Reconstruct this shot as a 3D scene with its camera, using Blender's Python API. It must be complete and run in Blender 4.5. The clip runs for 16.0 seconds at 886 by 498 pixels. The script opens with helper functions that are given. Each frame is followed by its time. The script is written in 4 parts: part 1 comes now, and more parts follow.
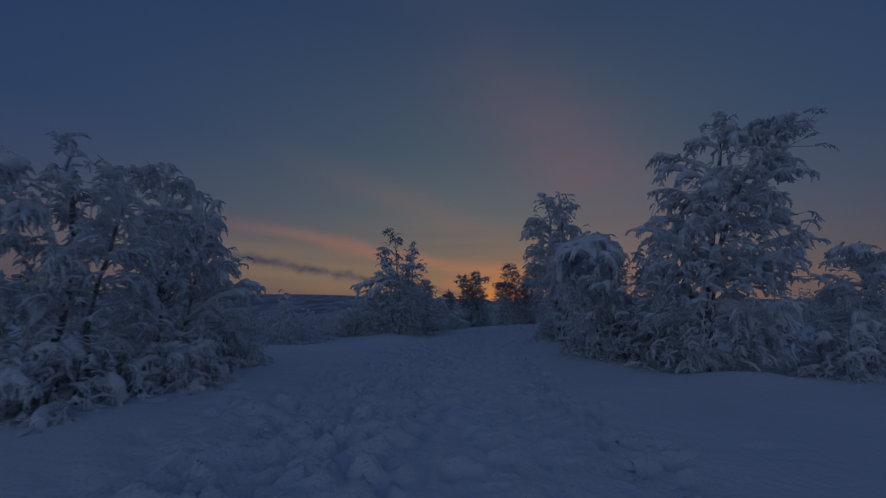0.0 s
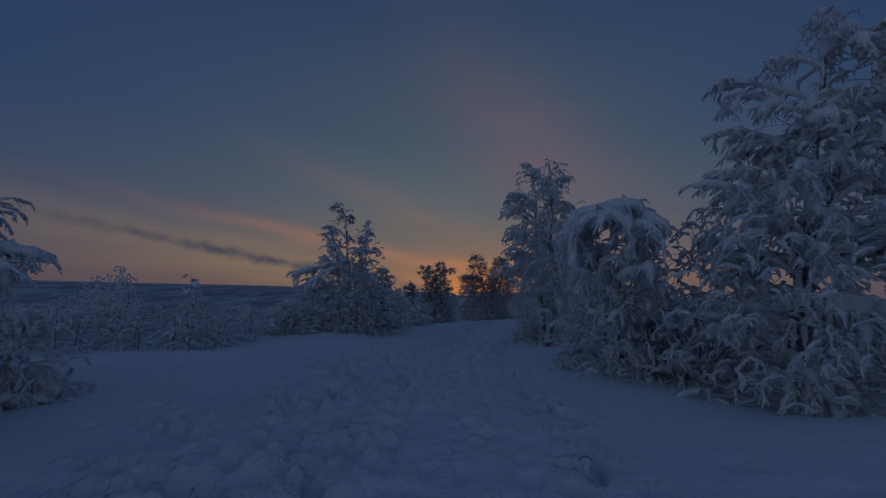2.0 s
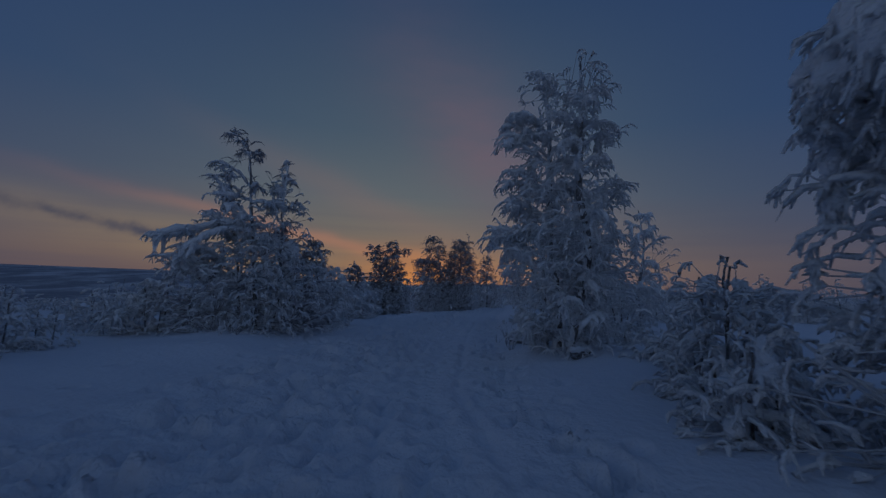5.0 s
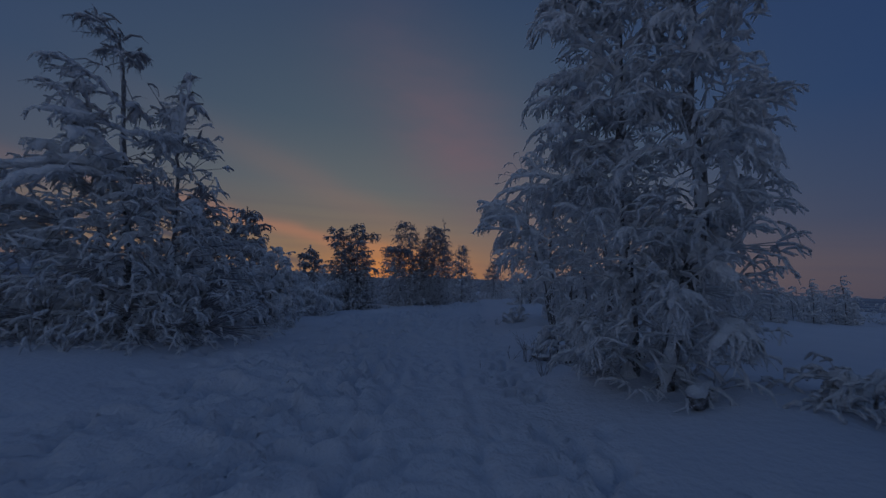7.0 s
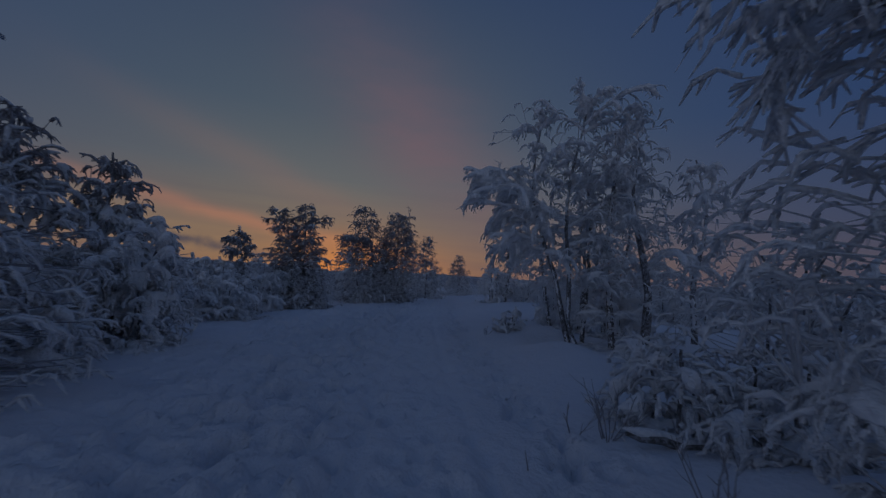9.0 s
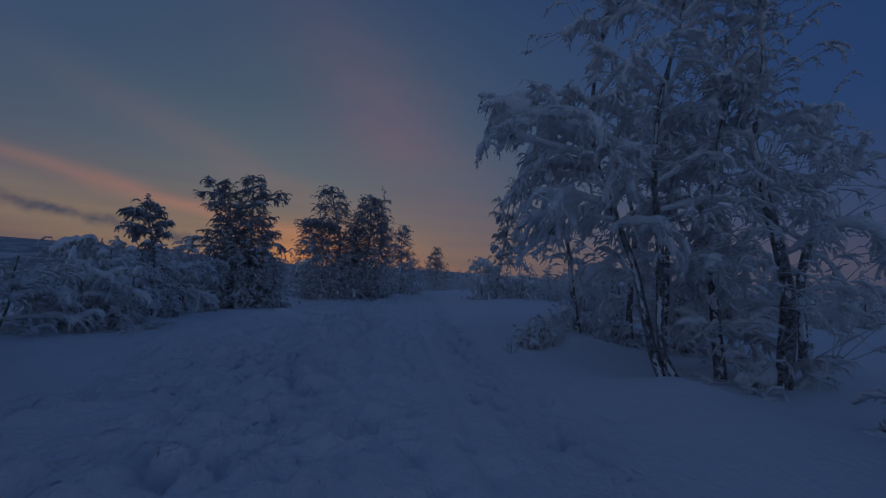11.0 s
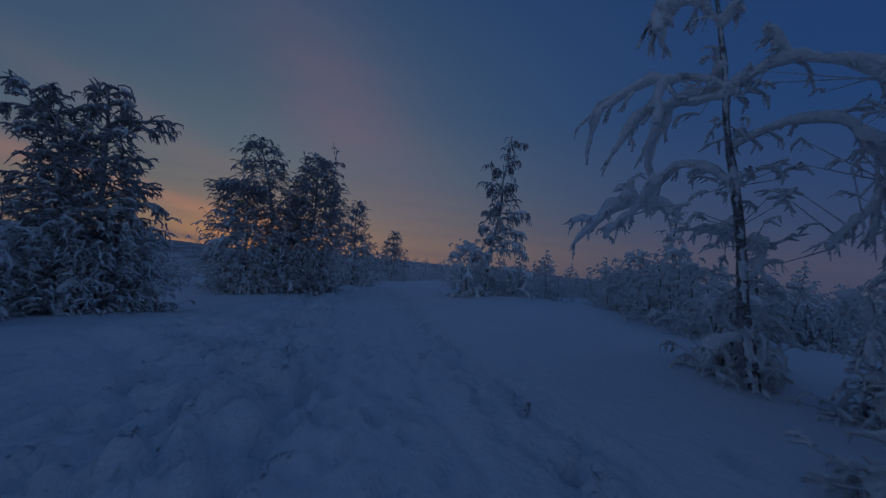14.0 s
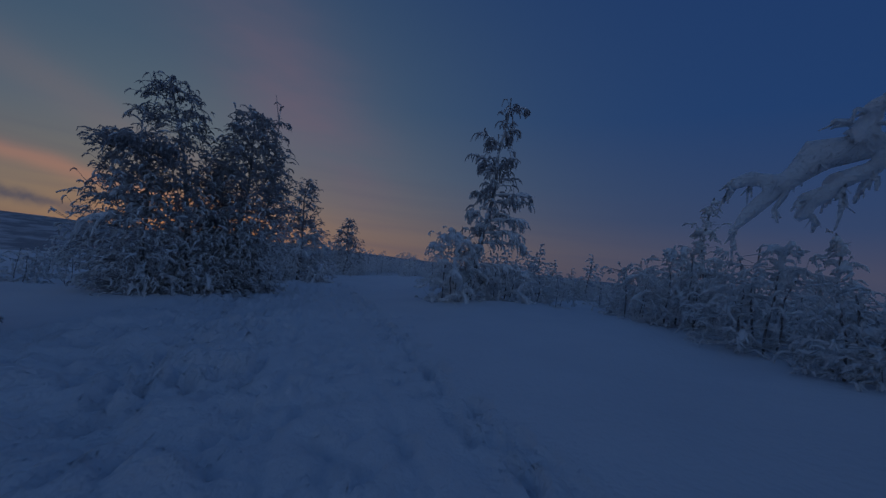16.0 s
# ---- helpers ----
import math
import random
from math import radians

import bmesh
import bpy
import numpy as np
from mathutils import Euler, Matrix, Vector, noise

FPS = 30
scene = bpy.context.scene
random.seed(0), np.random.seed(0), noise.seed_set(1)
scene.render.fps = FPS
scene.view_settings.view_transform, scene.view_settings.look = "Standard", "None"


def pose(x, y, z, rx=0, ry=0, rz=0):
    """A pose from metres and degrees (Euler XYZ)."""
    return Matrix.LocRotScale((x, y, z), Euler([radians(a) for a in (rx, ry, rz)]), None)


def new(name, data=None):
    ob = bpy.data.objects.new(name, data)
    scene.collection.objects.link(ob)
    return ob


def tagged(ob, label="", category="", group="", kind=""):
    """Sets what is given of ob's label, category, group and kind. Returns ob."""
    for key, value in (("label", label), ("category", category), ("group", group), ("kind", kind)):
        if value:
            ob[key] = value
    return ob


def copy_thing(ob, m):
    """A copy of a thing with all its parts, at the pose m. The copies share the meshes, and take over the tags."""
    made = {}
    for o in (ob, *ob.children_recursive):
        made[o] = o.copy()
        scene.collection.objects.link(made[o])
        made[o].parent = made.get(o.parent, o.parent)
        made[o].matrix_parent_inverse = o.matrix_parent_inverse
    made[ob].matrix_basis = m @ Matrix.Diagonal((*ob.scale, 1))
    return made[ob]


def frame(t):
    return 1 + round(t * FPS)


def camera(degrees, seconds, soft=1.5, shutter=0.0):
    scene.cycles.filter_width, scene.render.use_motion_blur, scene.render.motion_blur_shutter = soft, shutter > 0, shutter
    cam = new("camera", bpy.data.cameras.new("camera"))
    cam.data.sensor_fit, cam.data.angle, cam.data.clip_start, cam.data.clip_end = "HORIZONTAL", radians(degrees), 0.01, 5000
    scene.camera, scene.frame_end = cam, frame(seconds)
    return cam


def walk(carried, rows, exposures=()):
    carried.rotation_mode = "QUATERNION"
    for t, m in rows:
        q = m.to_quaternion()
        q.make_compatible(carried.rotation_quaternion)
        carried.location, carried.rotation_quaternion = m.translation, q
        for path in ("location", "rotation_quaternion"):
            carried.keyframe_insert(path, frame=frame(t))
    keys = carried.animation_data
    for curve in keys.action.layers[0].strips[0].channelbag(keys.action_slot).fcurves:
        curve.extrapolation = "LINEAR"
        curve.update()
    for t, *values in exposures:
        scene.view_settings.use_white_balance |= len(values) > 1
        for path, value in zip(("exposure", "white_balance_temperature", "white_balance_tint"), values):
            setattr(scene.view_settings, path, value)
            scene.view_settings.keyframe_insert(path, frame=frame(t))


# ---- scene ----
cam = camera(95.1, 16.0, soft=1.4, shutter=0.3)
METRES, EYE, TILT, LEAN, TURN = 36.0, 1.42, 7.0, -0.3, 0.0
ROWS = [
    (0.0, 0.0, 0.0, 0.0, -0.0, 0.0, 0.0),
    (0.5, 0.0007, 0.0298, -0.0036, -2.36, -0.21, -0.61),
    (1.0, 0.0004, 0.0572, -0.0077, -3.85, -0.36, -0.98),
    (1.5, 0.0021, 0.087, -0.0131, -4.42, -0.6, -1.16),
    (2.0, 0.0041, 0.1159, -0.0167, -5.14, -0.82, -1.46),
    (2.5, 0.0045, 0.1456, -0.0205, -6.24, -1.06, -1.69),
    (3.0, 0.0058, 0.1738, -0.0246, -7.03, -1.31, -1.94),
    (3.5, 0.0081, 0.203, -0.0307, -7.87, -1.48, -2.1),
    (4.0, 0.011, 0.2329, -0.0367, -9.29, -1.64, -2.48),
    (6.5, 0.026, 0.3889, -0.0643, -15.37, -2.38, -4.21),
    (7.0, 0.0317, 0.419, -0.069, -16.5, -2.55, -4.59),
    (7.5, 0.0358, 0.452, -0.0757, -18.43, -2.57, -5.18),
    (8.0, 0.0412, 0.4819, -0.0792, -19.7, -2.62, -5.49),
    (8.5, 0.049, 0.5115, -0.0829, -20.18, -2.77, -5.67),
    (9.0, 0.0574, 0.5396, -0.0855, -22.15, -2.78, -6.14),
    (11.5, 0.102, 0.6883, -0.1107, -27.78, -3.13, -7.35),
    (12.0, 0.1133, 0.7163, -0.1143, -29.92, -3.08, -7.97),
    (12.5, 0.1204, 0.7464, -0.1184, -30.44, -3.26, -8.22),
    (13.0, 0.1289, 0.7774, -0.1232, -31.16, -3.4, -8.41),
    (13.5, 0.1366, 0.8093, -0.1289, -31.95, -3.56, -8.64),
    (14.0, 0.1485, 0.8401, -0.1329, -33.22, -3.62, -9.07),
    (14.5, 0.1598, 0.8731, -0.1381, -35.1, -3.47, -9.62),
    (15.0, 0.1725, 0.9025, -0.1416, -38.1, -3.18, -10.49),
    (15.5, 0.1826, 0.932, -0.1445, -39.01, -3.28, -10.79),
    (16.0, 0.1973, 0.9595, -0.1488, -40.05, -3.41, -11.05),
]
walk(cam, [(t, pose(0, 0, EYE, TILT, LEAN, TURN) @ pose(METRES * x, METRES * y, METRES * z, 90 + pitch, roll, yaw)) for t, x, y, z, yaw, pitch, roll in ROWS],
     exposures=[(0.0, -0.1, 6800, 10), (1.9, -0.1, 6700, 9), (2.5, -0.1, 6100, 6), (3.5, -0.08, 6200, 6), (7.0, 0.0, 6950, 10), (9.2, 0.0, 7300, 13), (11.3, 0.0, 6000, 9), (13.5, 0.0, 5700, 5), (16.0, 0.0, 5850, 5)])

# ---- sky and light ----
SUN_AZ = 10.0                                    # degrees to the right of the first heading, where the dawn glows


class Nodes:
    """Short hands for a node tree."""

    def __init__(self, tree):
        self.t = tree
        tree.nodes.clear()

    def add(self, kind, **sockets):
        n = self.t.nodes.new(kind)
        for k, v in sockets.items():
            self.put(n.inputs[k.replace("_", " ")], v)
        return n

    def put(self, socket, v):
        if isinstance(v, bpy.types.NodeSocket):
            self.t.links.new(v, socket)
        else:
            socket.default_value = v

    def math(self, op, a, b=0.0, c=0.0, clamp=False):
        n = self.t.nodes.new("ShaderNodeMath")
        n.operation, n.use_clamp = op, clamp
        for s, v in zip(n.inputs, (a, b, c)):
            self.put(s, v)
        return n.outputs[0]

    def ramp(self, fac, stops, ease="LINEAR"):
        n = self.t.nodes.new("ShaderNodeValToRGB")
        self.put(n.inputs[0], fac)
        n.color_ramp.interpolation = ease
        e = n.color_ramp.elements
        while len(e) < len(stops):
            e.new(0.5)
        for el, (p, c) in zip(e, stops):
            el.position = p
        for el, (p, c) in zip(e, stops):
            el.color = (*c, 1) if len(c) == 3 else c
        return n.outputs[0]

    def mix(self, fac, a, b, blend="MIX"):
        n = self.t.nodes.new("ShaderNodeMix")
        n.data_type, n.blend_type = "RGBA", blend
        for s, v in zip((n.inputs[0], n.inputs[6], n.inputs[7]), (fac, a, b)):
            self.put(s, v)
        return n.outputs[2]

    def noise(self, vector, scale, detail=3.0, rough=0.55):
        n = self.add("ShaderNodeTexNoise", Vector=vector, Scale=scale, Detail=detail, Roughness=rough)
        return n.outputs[0]

    def bump(self, height, strength, distance, normal=None):
        n = self.add("ShaderNodeBump", Height=height, Strength=strength, Distance=distance)
        if normal is not None:
            self.put(n.inputs["Normal"], normal)
        return n.outputs[0]


def srgb(r, g, b):
    """Linear colour of an 8-bit display colour."""
    return tuple(((v / 255 + 0.055) / 1.055) ** 2.4 if v > 10 else v / 255 / 12.92 for v in (r, g, b))


def make_world():
    w = bpy.data.worlds.new("dawn_sky")
    scene.world = w
    w.use_nodes = True
    g = Nodes(w.node_tree)
    way = g.add("ShaderNodeTexCoord").outputs["Generated"]
    sep = g.add("ShaderNodeSeparateXYZ", Vector=way).outputs
    el = g.math("MULTIPLY", g.math("ARCSINE", sep[2]), 180 / math.pi)
    az = g.math("MULTIPLY", g.math("ARCTAN2", sep[0], sep[1]), 180 / math.pi)
    off = g.math("SUBTRACT", az, SUN_AZ)
    up = g.math("DIVIDE", el, 60.0, clamp=True)
    near = g.ramp(up, [(0.0, srgb(136, 104, 82)), (0.05, srgb(134, 110, 90)), (0.11, srgb(116, 107, 99)), (0.2, srgb(93, 101, 107)),
                       (0.34, srgb(72, 88, 104)), (0.6, srgb(50, 69, 98)), (1.0, srgb(42, 62, 94))])
    away = g.ramp(up, [(0.0, srgb(62, 66, 88)), (0.06, srgb(72, 72, 92)), (0.14, srgb(52, 66, 98)), (0.35, srgb(36, 60, 102)),
                       (0.7, srgb(34, 56, 98)), (1.0, srgb(40, 58, 95))])
    side = g.math("MAXIMUM", off, g.math("MULTIPLY", off, 0.84))
    toward = g.math("POWER", 2.718, g.math("MULTIPLY", g.math("MULTIPLY", side, side), -1 / 38.0 ** 2))
    sky = g.mix(toward, away, near)
    # long cloud streaks that sink towards the right, with ragged edges
    spot = g.add("ShaderNodeCombineXYZ", X=off, Y=el).outputs[0]
    wob = g.noise(spot, 0.09, 3.0)
    ragged = g.math("MULTIPLY", g.math("SUBTRACT", wob, 0.5), 2.6)

    def streak(az0, el0, slope, half, reach, mid):
        """A soft band through (az0, el0) with that slope, its half width, its half length and the middle along it."""
        d = g.math("SUBTRACT", g.math("ADD", el, ragged), g.math("MULTIPLY_ADD", g.math("SUBTRACT", az, az0), slope, el0))
        d = g.math("MULTIPLY", d, 1 / half)
        l = g.math("MULTIPLY", g.math("SUBTRACT", az, mid), 1 / reach)
        return g.math("POWER", 2.718, g.math("MULTIPLY", g.math("ADD", g.math("MULTIPLY", d, d), g.math("MULTIPLY", l, l)), -1.0))

    sky = g.mix(g.math("MULTIPLY", streak(-22, 4.2, -0.15, 2.6, 32, -18), 0.34), sky, (*srgb(148, 127, 100), 1))
    sky = g.mix(g.math("MULTIPLY", streak(-3, 5.5, -0.16, 0.9, 20, -4), 0.38), sky, (*srgb(186, 122, 98), 1))
    sky = g.mix(g.math("MULTIPLY", streak(-2, 12, -0.36, 2.2, 17, 2), 0.26), sky, (*srgb(134, 106, 102), 1))
    patchy = g.math("MULTIPLY_ADD", g.noise(g.add("ShaderNodeMapping", Vector=spot, Rotation=(0, 0, 0.6), Scale=(0.05, 0.16, 1)).outputs[0], 1.0, 4.0), 1.5, -0.1, clamp=True)
    sky = g.mix(g.math("MULTIPLY", g.math("MULTIPLY", streak(18, 18, -0.7, 10.0, 15, 19), patchy), 0.6), sky, (*srgb(116, 91, 104), 1))
    glow = g.math("POWER", 2.718, g.math("MULTIPLY", g.math("ADD", g.math("MULTIPLY", g.math("MULTIPLY", off, off), 1 / 81.0),
                                                             g.math("MULTIPLY", g.math("MULTIPLY", el, el), 1 / 14.0)), -1.0))
    sky = g.mix(g.math("MULTIPLY", glow, 0.7), sky, (*srgb(222, 138, 66), 1))
    # smoke drifting off the far chimneys
    ragged = g.math("MULTIPLY", g.math("SUBTRACT", g.noise(spot, 0.5, 4.0), 0.5), 1.4)
    thin = g.math("MULTIPLY_ADD", g.noise(spot, 0.3, 4.0), 2.2, -0.35, clamp=True)
    smoke = g.math("MULTIPLY", streak(0.4, 0.85, -0.16, 0.6, 26, -18), g.math("MULTIPLY_ADD", off, -0.5, -2.0, clamp=True))
    sky = g.mix(g.math("MULTIPLY", g.math("MULTIPLY", smoke, thin), 1.0), sky, (*srgb(66, 68, 84), 1))
    # faint bars low over the far side
    bars = g.noise(g.add("ShaderNodeCombineXYZ", X=g.math("MULTIPLY", az, 0.02), Y=g.math("MULTIPLY", el, 0.35)).outputs[0], 1.5, 3.0)
    sky = g.mix(g.math("MULTIPLY", g.math("SUBTRACT", bars, 0.42, clamp=True), g.math("MULTIPLY_ADD", el, -0.06, 0.9, clamp=True)), sky, (*srgb(58, 66, 92), 1))
    # unseen sky behind and overhead: brightened low down to fill trees and snow
    back = g.math("MAXIMUM", g.math("MULTIPLY_ADD", az, -1 / 28.0, -54 / 28.0, clamp=True), g.math("MULTIPLY_ADD", az, 1 / 28.0, -96 / 28.0, clamp=True))
    high = g.math("MULTIPLY_ADD", el, 1 / 30.0, -1.5, clamp=True)
    clear = g.ramp(up, [(0.0, srgb(100, 107, 126)), (0.25, srgb(106, 120, 146)), (0.6, srgb(60, 82, 117)), (1.0, srgb(37, 57, 91))])
    sky = g.mix(g.math("MAXIMUM", back, high), sky, clear)
    bg = g.add("ShaderNodeBackground", Color=sky, Strength=SKY_STRENGTH)
    out = g.add("ShaderNodeOutputWorld")
    g.put(out.inputs[0], bg.outputs[0])


SKY_STRENGTH = 1.0
make_world()


# ---- materials ----
def material(name, build):
    m = bpy.data.materials.new(name)
    m.use_nodes = True
    g = Nodes(m.node_tree)
    b = g.add("ShaderNodeBsdfPrincipled")
    out = g.add("ShaderNodeOutputMaterial")
    g.put(out.inputs[0], b.outputs[0])
    build(g, b)
    return m


def snow_ground(g, b):
    p = g.add("ShaderNodeNewGeometry").outputs["Position"]
    coarse, fine = g.noise(p, 0.6, 4.0), g.noise(p, 14.0, 4.0)
    white = g.mix(coarse, (0.70, 0.73, 0.79, 1), (0.815, 0.835, 0.88, 1))
    # woods cover the valley and the fells beyond
    span = g.t.nodes.new("ShaderNodeVectorMath")
    span.operation = "LENGTH"
    g.put(span.inputs[0], p)
    away = g.math("MULTIPLY_ADD", span.outputs["Value"], 1 / 120.0, -1.3, clamp=True)
    flat = g.add("ShaderNodeMapping", Vector=p, Scale=(0.012, 0.004, 0.012)).outputs[0]
    stand = g.ramp(g.noise(flat, 1.0, 6.0, 0.65), [(0.4, (0, 0, 0)), (0.55, (1, 1, 1))])
    woods = g.mix(g.noise(p, 0.15, 4.0), (0.10, 0.115, 0.14, 1), (0.36, 0.39, 0.45, 1))
    g.put(b.inputs["Base Color"], g.mix(g.math("MULTIPLY", away, g.math("MULTIPLY_ADD", stand, 0.6, 0.38)), white, woods))
    b.inputs["Roughness"].default_value = 0.75
    b.inputs["Specular IOR Level"].default_value = 0.25
    worn = g.add("ShaderNodeAttribute")
    worn.attribute_name = "trodden"
    clods = g.math("ABSOLUTE", g.math("SUBTRACT", g.noise(p, 6.5, 3.0), 0.5))
    first = g.bump(g.math("MULTIPLY", clods, worn.outputs["Fac"]), 1.0, 0.08, g.bump(fine, 0.6, 0.03))
    g.put(b.inputs["Normal"], g.bump(g.noise(p, 5.0, 4.0), 0.5, 0.07, first))


def snow_crown(g, b):
    p = g.add("ShaderNodeNewGeometry").outputs["Position"]
    isle = g.add("ShaderNodeNewGeometry").outputs["Random Per Island"]
    tone = g.math("MULTIPLY_ADD", g.noise(p, 5.0, 3.0), 0.6, g.math("MULTIPLY", isle, 0.4))
    g.put(b.inputs["Base Color"], g.mix(tone, (0.86, 0.875, 0.90, 1), (0.95, 0.955, 0.965, 1)))
    b.inputs["Roughness"].default_value = 0.8
    b.inputs["Specular IOR Level"].default_value = 0.2
    rough = g.bump(g.noise(p, 40.0, 3.0), 0.8, 0.03)
    g.put(b.inputs["Normal"], g.bump(g.noise(p, 13.0, 3.0), 0.7, 0.07, rough))


def bark(g, b):
    p = g.add("ShaderNodeNewGeometry").outputs["Position"]
    patches = g.ramp(g.noise(p, 16.0, 6.0, 0.75), [(0.42, (0, 0, 0)), (0.66, (1, 1, 1))])
    dark = g.mix(g.noise(p, 30.0, 3.0), (0.045, 0.038, 0.035, 1), (0.13, 0.115, 0.105, 1))
    g.put(b.inputs["Base Color"], g.mix(patches, dark, (0.46, 0.48, 0.52, 1)))
    b.inputs["Roughness"].default_value = 0.9
    g.put(b.inputs["Normal"], g.bump(g.noise(p, 45.0, 3.0), 0.8, 0.02))


def dark_twig(g, b):
    p = g.add("ShaderNodeNewGeometry").outputs["Position"]
    g.put(b.inputs["Base Color"], g.mix(g.noise(p, 25.0, 2.0), (0.42, 0.42, 0.43, 1), (0.85, 0.86, 0.88, 1)))
    b.inputs["Roughness"].default_value = 0.9


# wood of bare shrubs, also the darker twig colour for backlit birch tops
def bare_and_backlit(g, b):
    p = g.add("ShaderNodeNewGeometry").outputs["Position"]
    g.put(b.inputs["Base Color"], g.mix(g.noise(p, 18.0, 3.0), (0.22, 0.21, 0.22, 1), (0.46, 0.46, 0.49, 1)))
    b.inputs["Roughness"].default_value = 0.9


def painted_wall(g, b):
    p = g.add("ShaderNodeNewGeometry").outputs["Position"]
    g.put(b.inputs["Base Color"], g.mix(g.noise(p, 0.4, 3.0), (0.05, 0.045, 0.045, 1), (0.11, 0.09, 0.08, 1)))
    b.inputs["Roughness"].default_value = 0.85


def concrete(g, b):
    p = g.add("ShaderNodeNewGeometry").outputs["Position"]
    g.put(b.inputs["Base Color"], g.mix(g.noise(p, 0.3, 3.0), (0.16, 0.15, 0.15, 1), (0.3, 0.29, 0.28, 1)))
    b.inputs["Roughness"].default_value = 0.9


SNOW = material("trodden_snow", snow_ground)
CROWN = material("hoar_snow", snow_crown)
BARK = material("birch_bark", bark)
TWIG = material("dark_twig", dark_twig)
BARE_AND_BACKLIT = material("bare_and_backlit_twig", bare_and_backlit)
WALL = material("dark_boards", painted_wall)
CONCRETE = material("concrete", concrete)


# ---- meshes from arrays ----
def mesh_of(name, verts, quads, mat, smooth=True):
    me = bpy.data.meshes.new(name)
    verts, quads = np.asarray(verts, np.float32), np.asarray(quads, np.int32)
    me.vertices.add(len(verts))
    me.vertices.foreach_set("co", verts.ravel())
    me.loops.add(quads.size)
    me.loops.foreach_set("vertex_index", quads.ravel())
    me.polygons.add(len(quads))
    me.polygons.foreach_set("loop_start", np.arange(0, quads.size, 4, dtype=np.int32))
    me.polygons.foreach_set("loop_total", np.full(len(quads), 4, np.int32))
    me.polygons.foreach_set("use_smooth", np.full(len(quads), smooth, bool))
    me.materials.append(mat)
    me.update()
    me.validate()
    return me


def tubes(paths, radii, sides, rng, lump=0.0, squash=1.0):
    """Round bars along N paths of n points each, with their radii (N, n): vertices and quads."""
    P, R = np.asarray(paths, float), np.asarray(radii, float)
    N, n, _ = P.shape
    T = np.gradient(P, axis=1)
    T /= np.linalg.norm(T, axis=2, keepdims=True) + 1e-9
    ref = np.where(np.abs(T[..., 2:3]) > 0.9, np.array([1.0, 0, 0]), np.array([0, 0, 1.0]))
    U = np.cross(T, ref)
    U /= np.linalg.norm(U, axis=2, keepdims=True) + 1e-9
    V = np.cross(U, T)
    a = np.arange(sides) * 2 * math.pi / sides
    ring = U[:, :, None] * np.cos(a)[:, None] + V[:, :, None] * (np.sin(a) * squash)[:, None]
    k = R[:, :, None] * (1 + lump * rng.uniform(-1, 1, (N, n, sides)))
    verts = (P[:, :, None] + ring * k[..., None]).reshape(-1, 3)
    i, j, s = np.meshgrid(np.arange(N), np.arange(n - 1), np.arange(sides), indexing="ij")
    b = (i * n + j) * sides
    t = (s + 1) % sides
    quads = np.stack([b + s, b + t, b + sides + t, b + sides + s], -1).reshape(-1, 4)
    return verts, quads


def joined(pieces):
    vs, qs, at = [], [], 0
    for v, q in pieces:
        vs.append(v)
        qs.append(q + at)
        at += len(v)
    return np.concatenate(vs), np.concatenate(qs)


def part(name, mesh, parent, label=""):
    ob = new(name, mesh)
    ob.parent = parent
    if label:
        ob["label"] = label
    return ob


# ---- ground ----
PATH_Y = (-30.0, 0.0, 8.5, 17.6, 26.1, 35.0, 60.0, 110.0)
PATH_X = (-0.3, 0.0, 0.4, 1.5, 4.1, 7.3, 18.0, 42.0)
PATH_Z = (0.9, 0.0, -0.29, -0.7, -0.93, -1.07, -1.75, -2.6)


def smooth(a, b, x):
    t = np.clip((x - a) / (b - a), 0, 1)
    return t * t * (3 - 2 * t)


def path_x(y):
    return np.interp(y, PATH_Y, PATH_X)


def value_noise(x, y, seed):
    """Smooth noise from 0 to 1 on the plane, one cell a unit."""
    xi, yi = np.floor(x).astype(np.int64), np.floor(y).astype(np.int64)
    fx, fy = x - xi, y - yi
    fx, fy = fx * fx * (3 - 2 * fx), fy * fy * (3 - 2 * fy)

    def cell(i, j):
        h = np.sin(i * 127.1 + j * 311.7 + seed * 74.7) * 43758.5453
        return h - np.floor(h)
    a, b, c, d = cell(xi, yi), cell(xi + 1, yi), cell(xi, yi + 1), cell(xi + 1, yi + 1)
    return (a * (1 - fx) + b * fx) * (1 - fy) + (c * (1 - fx) + d * fx) * fy


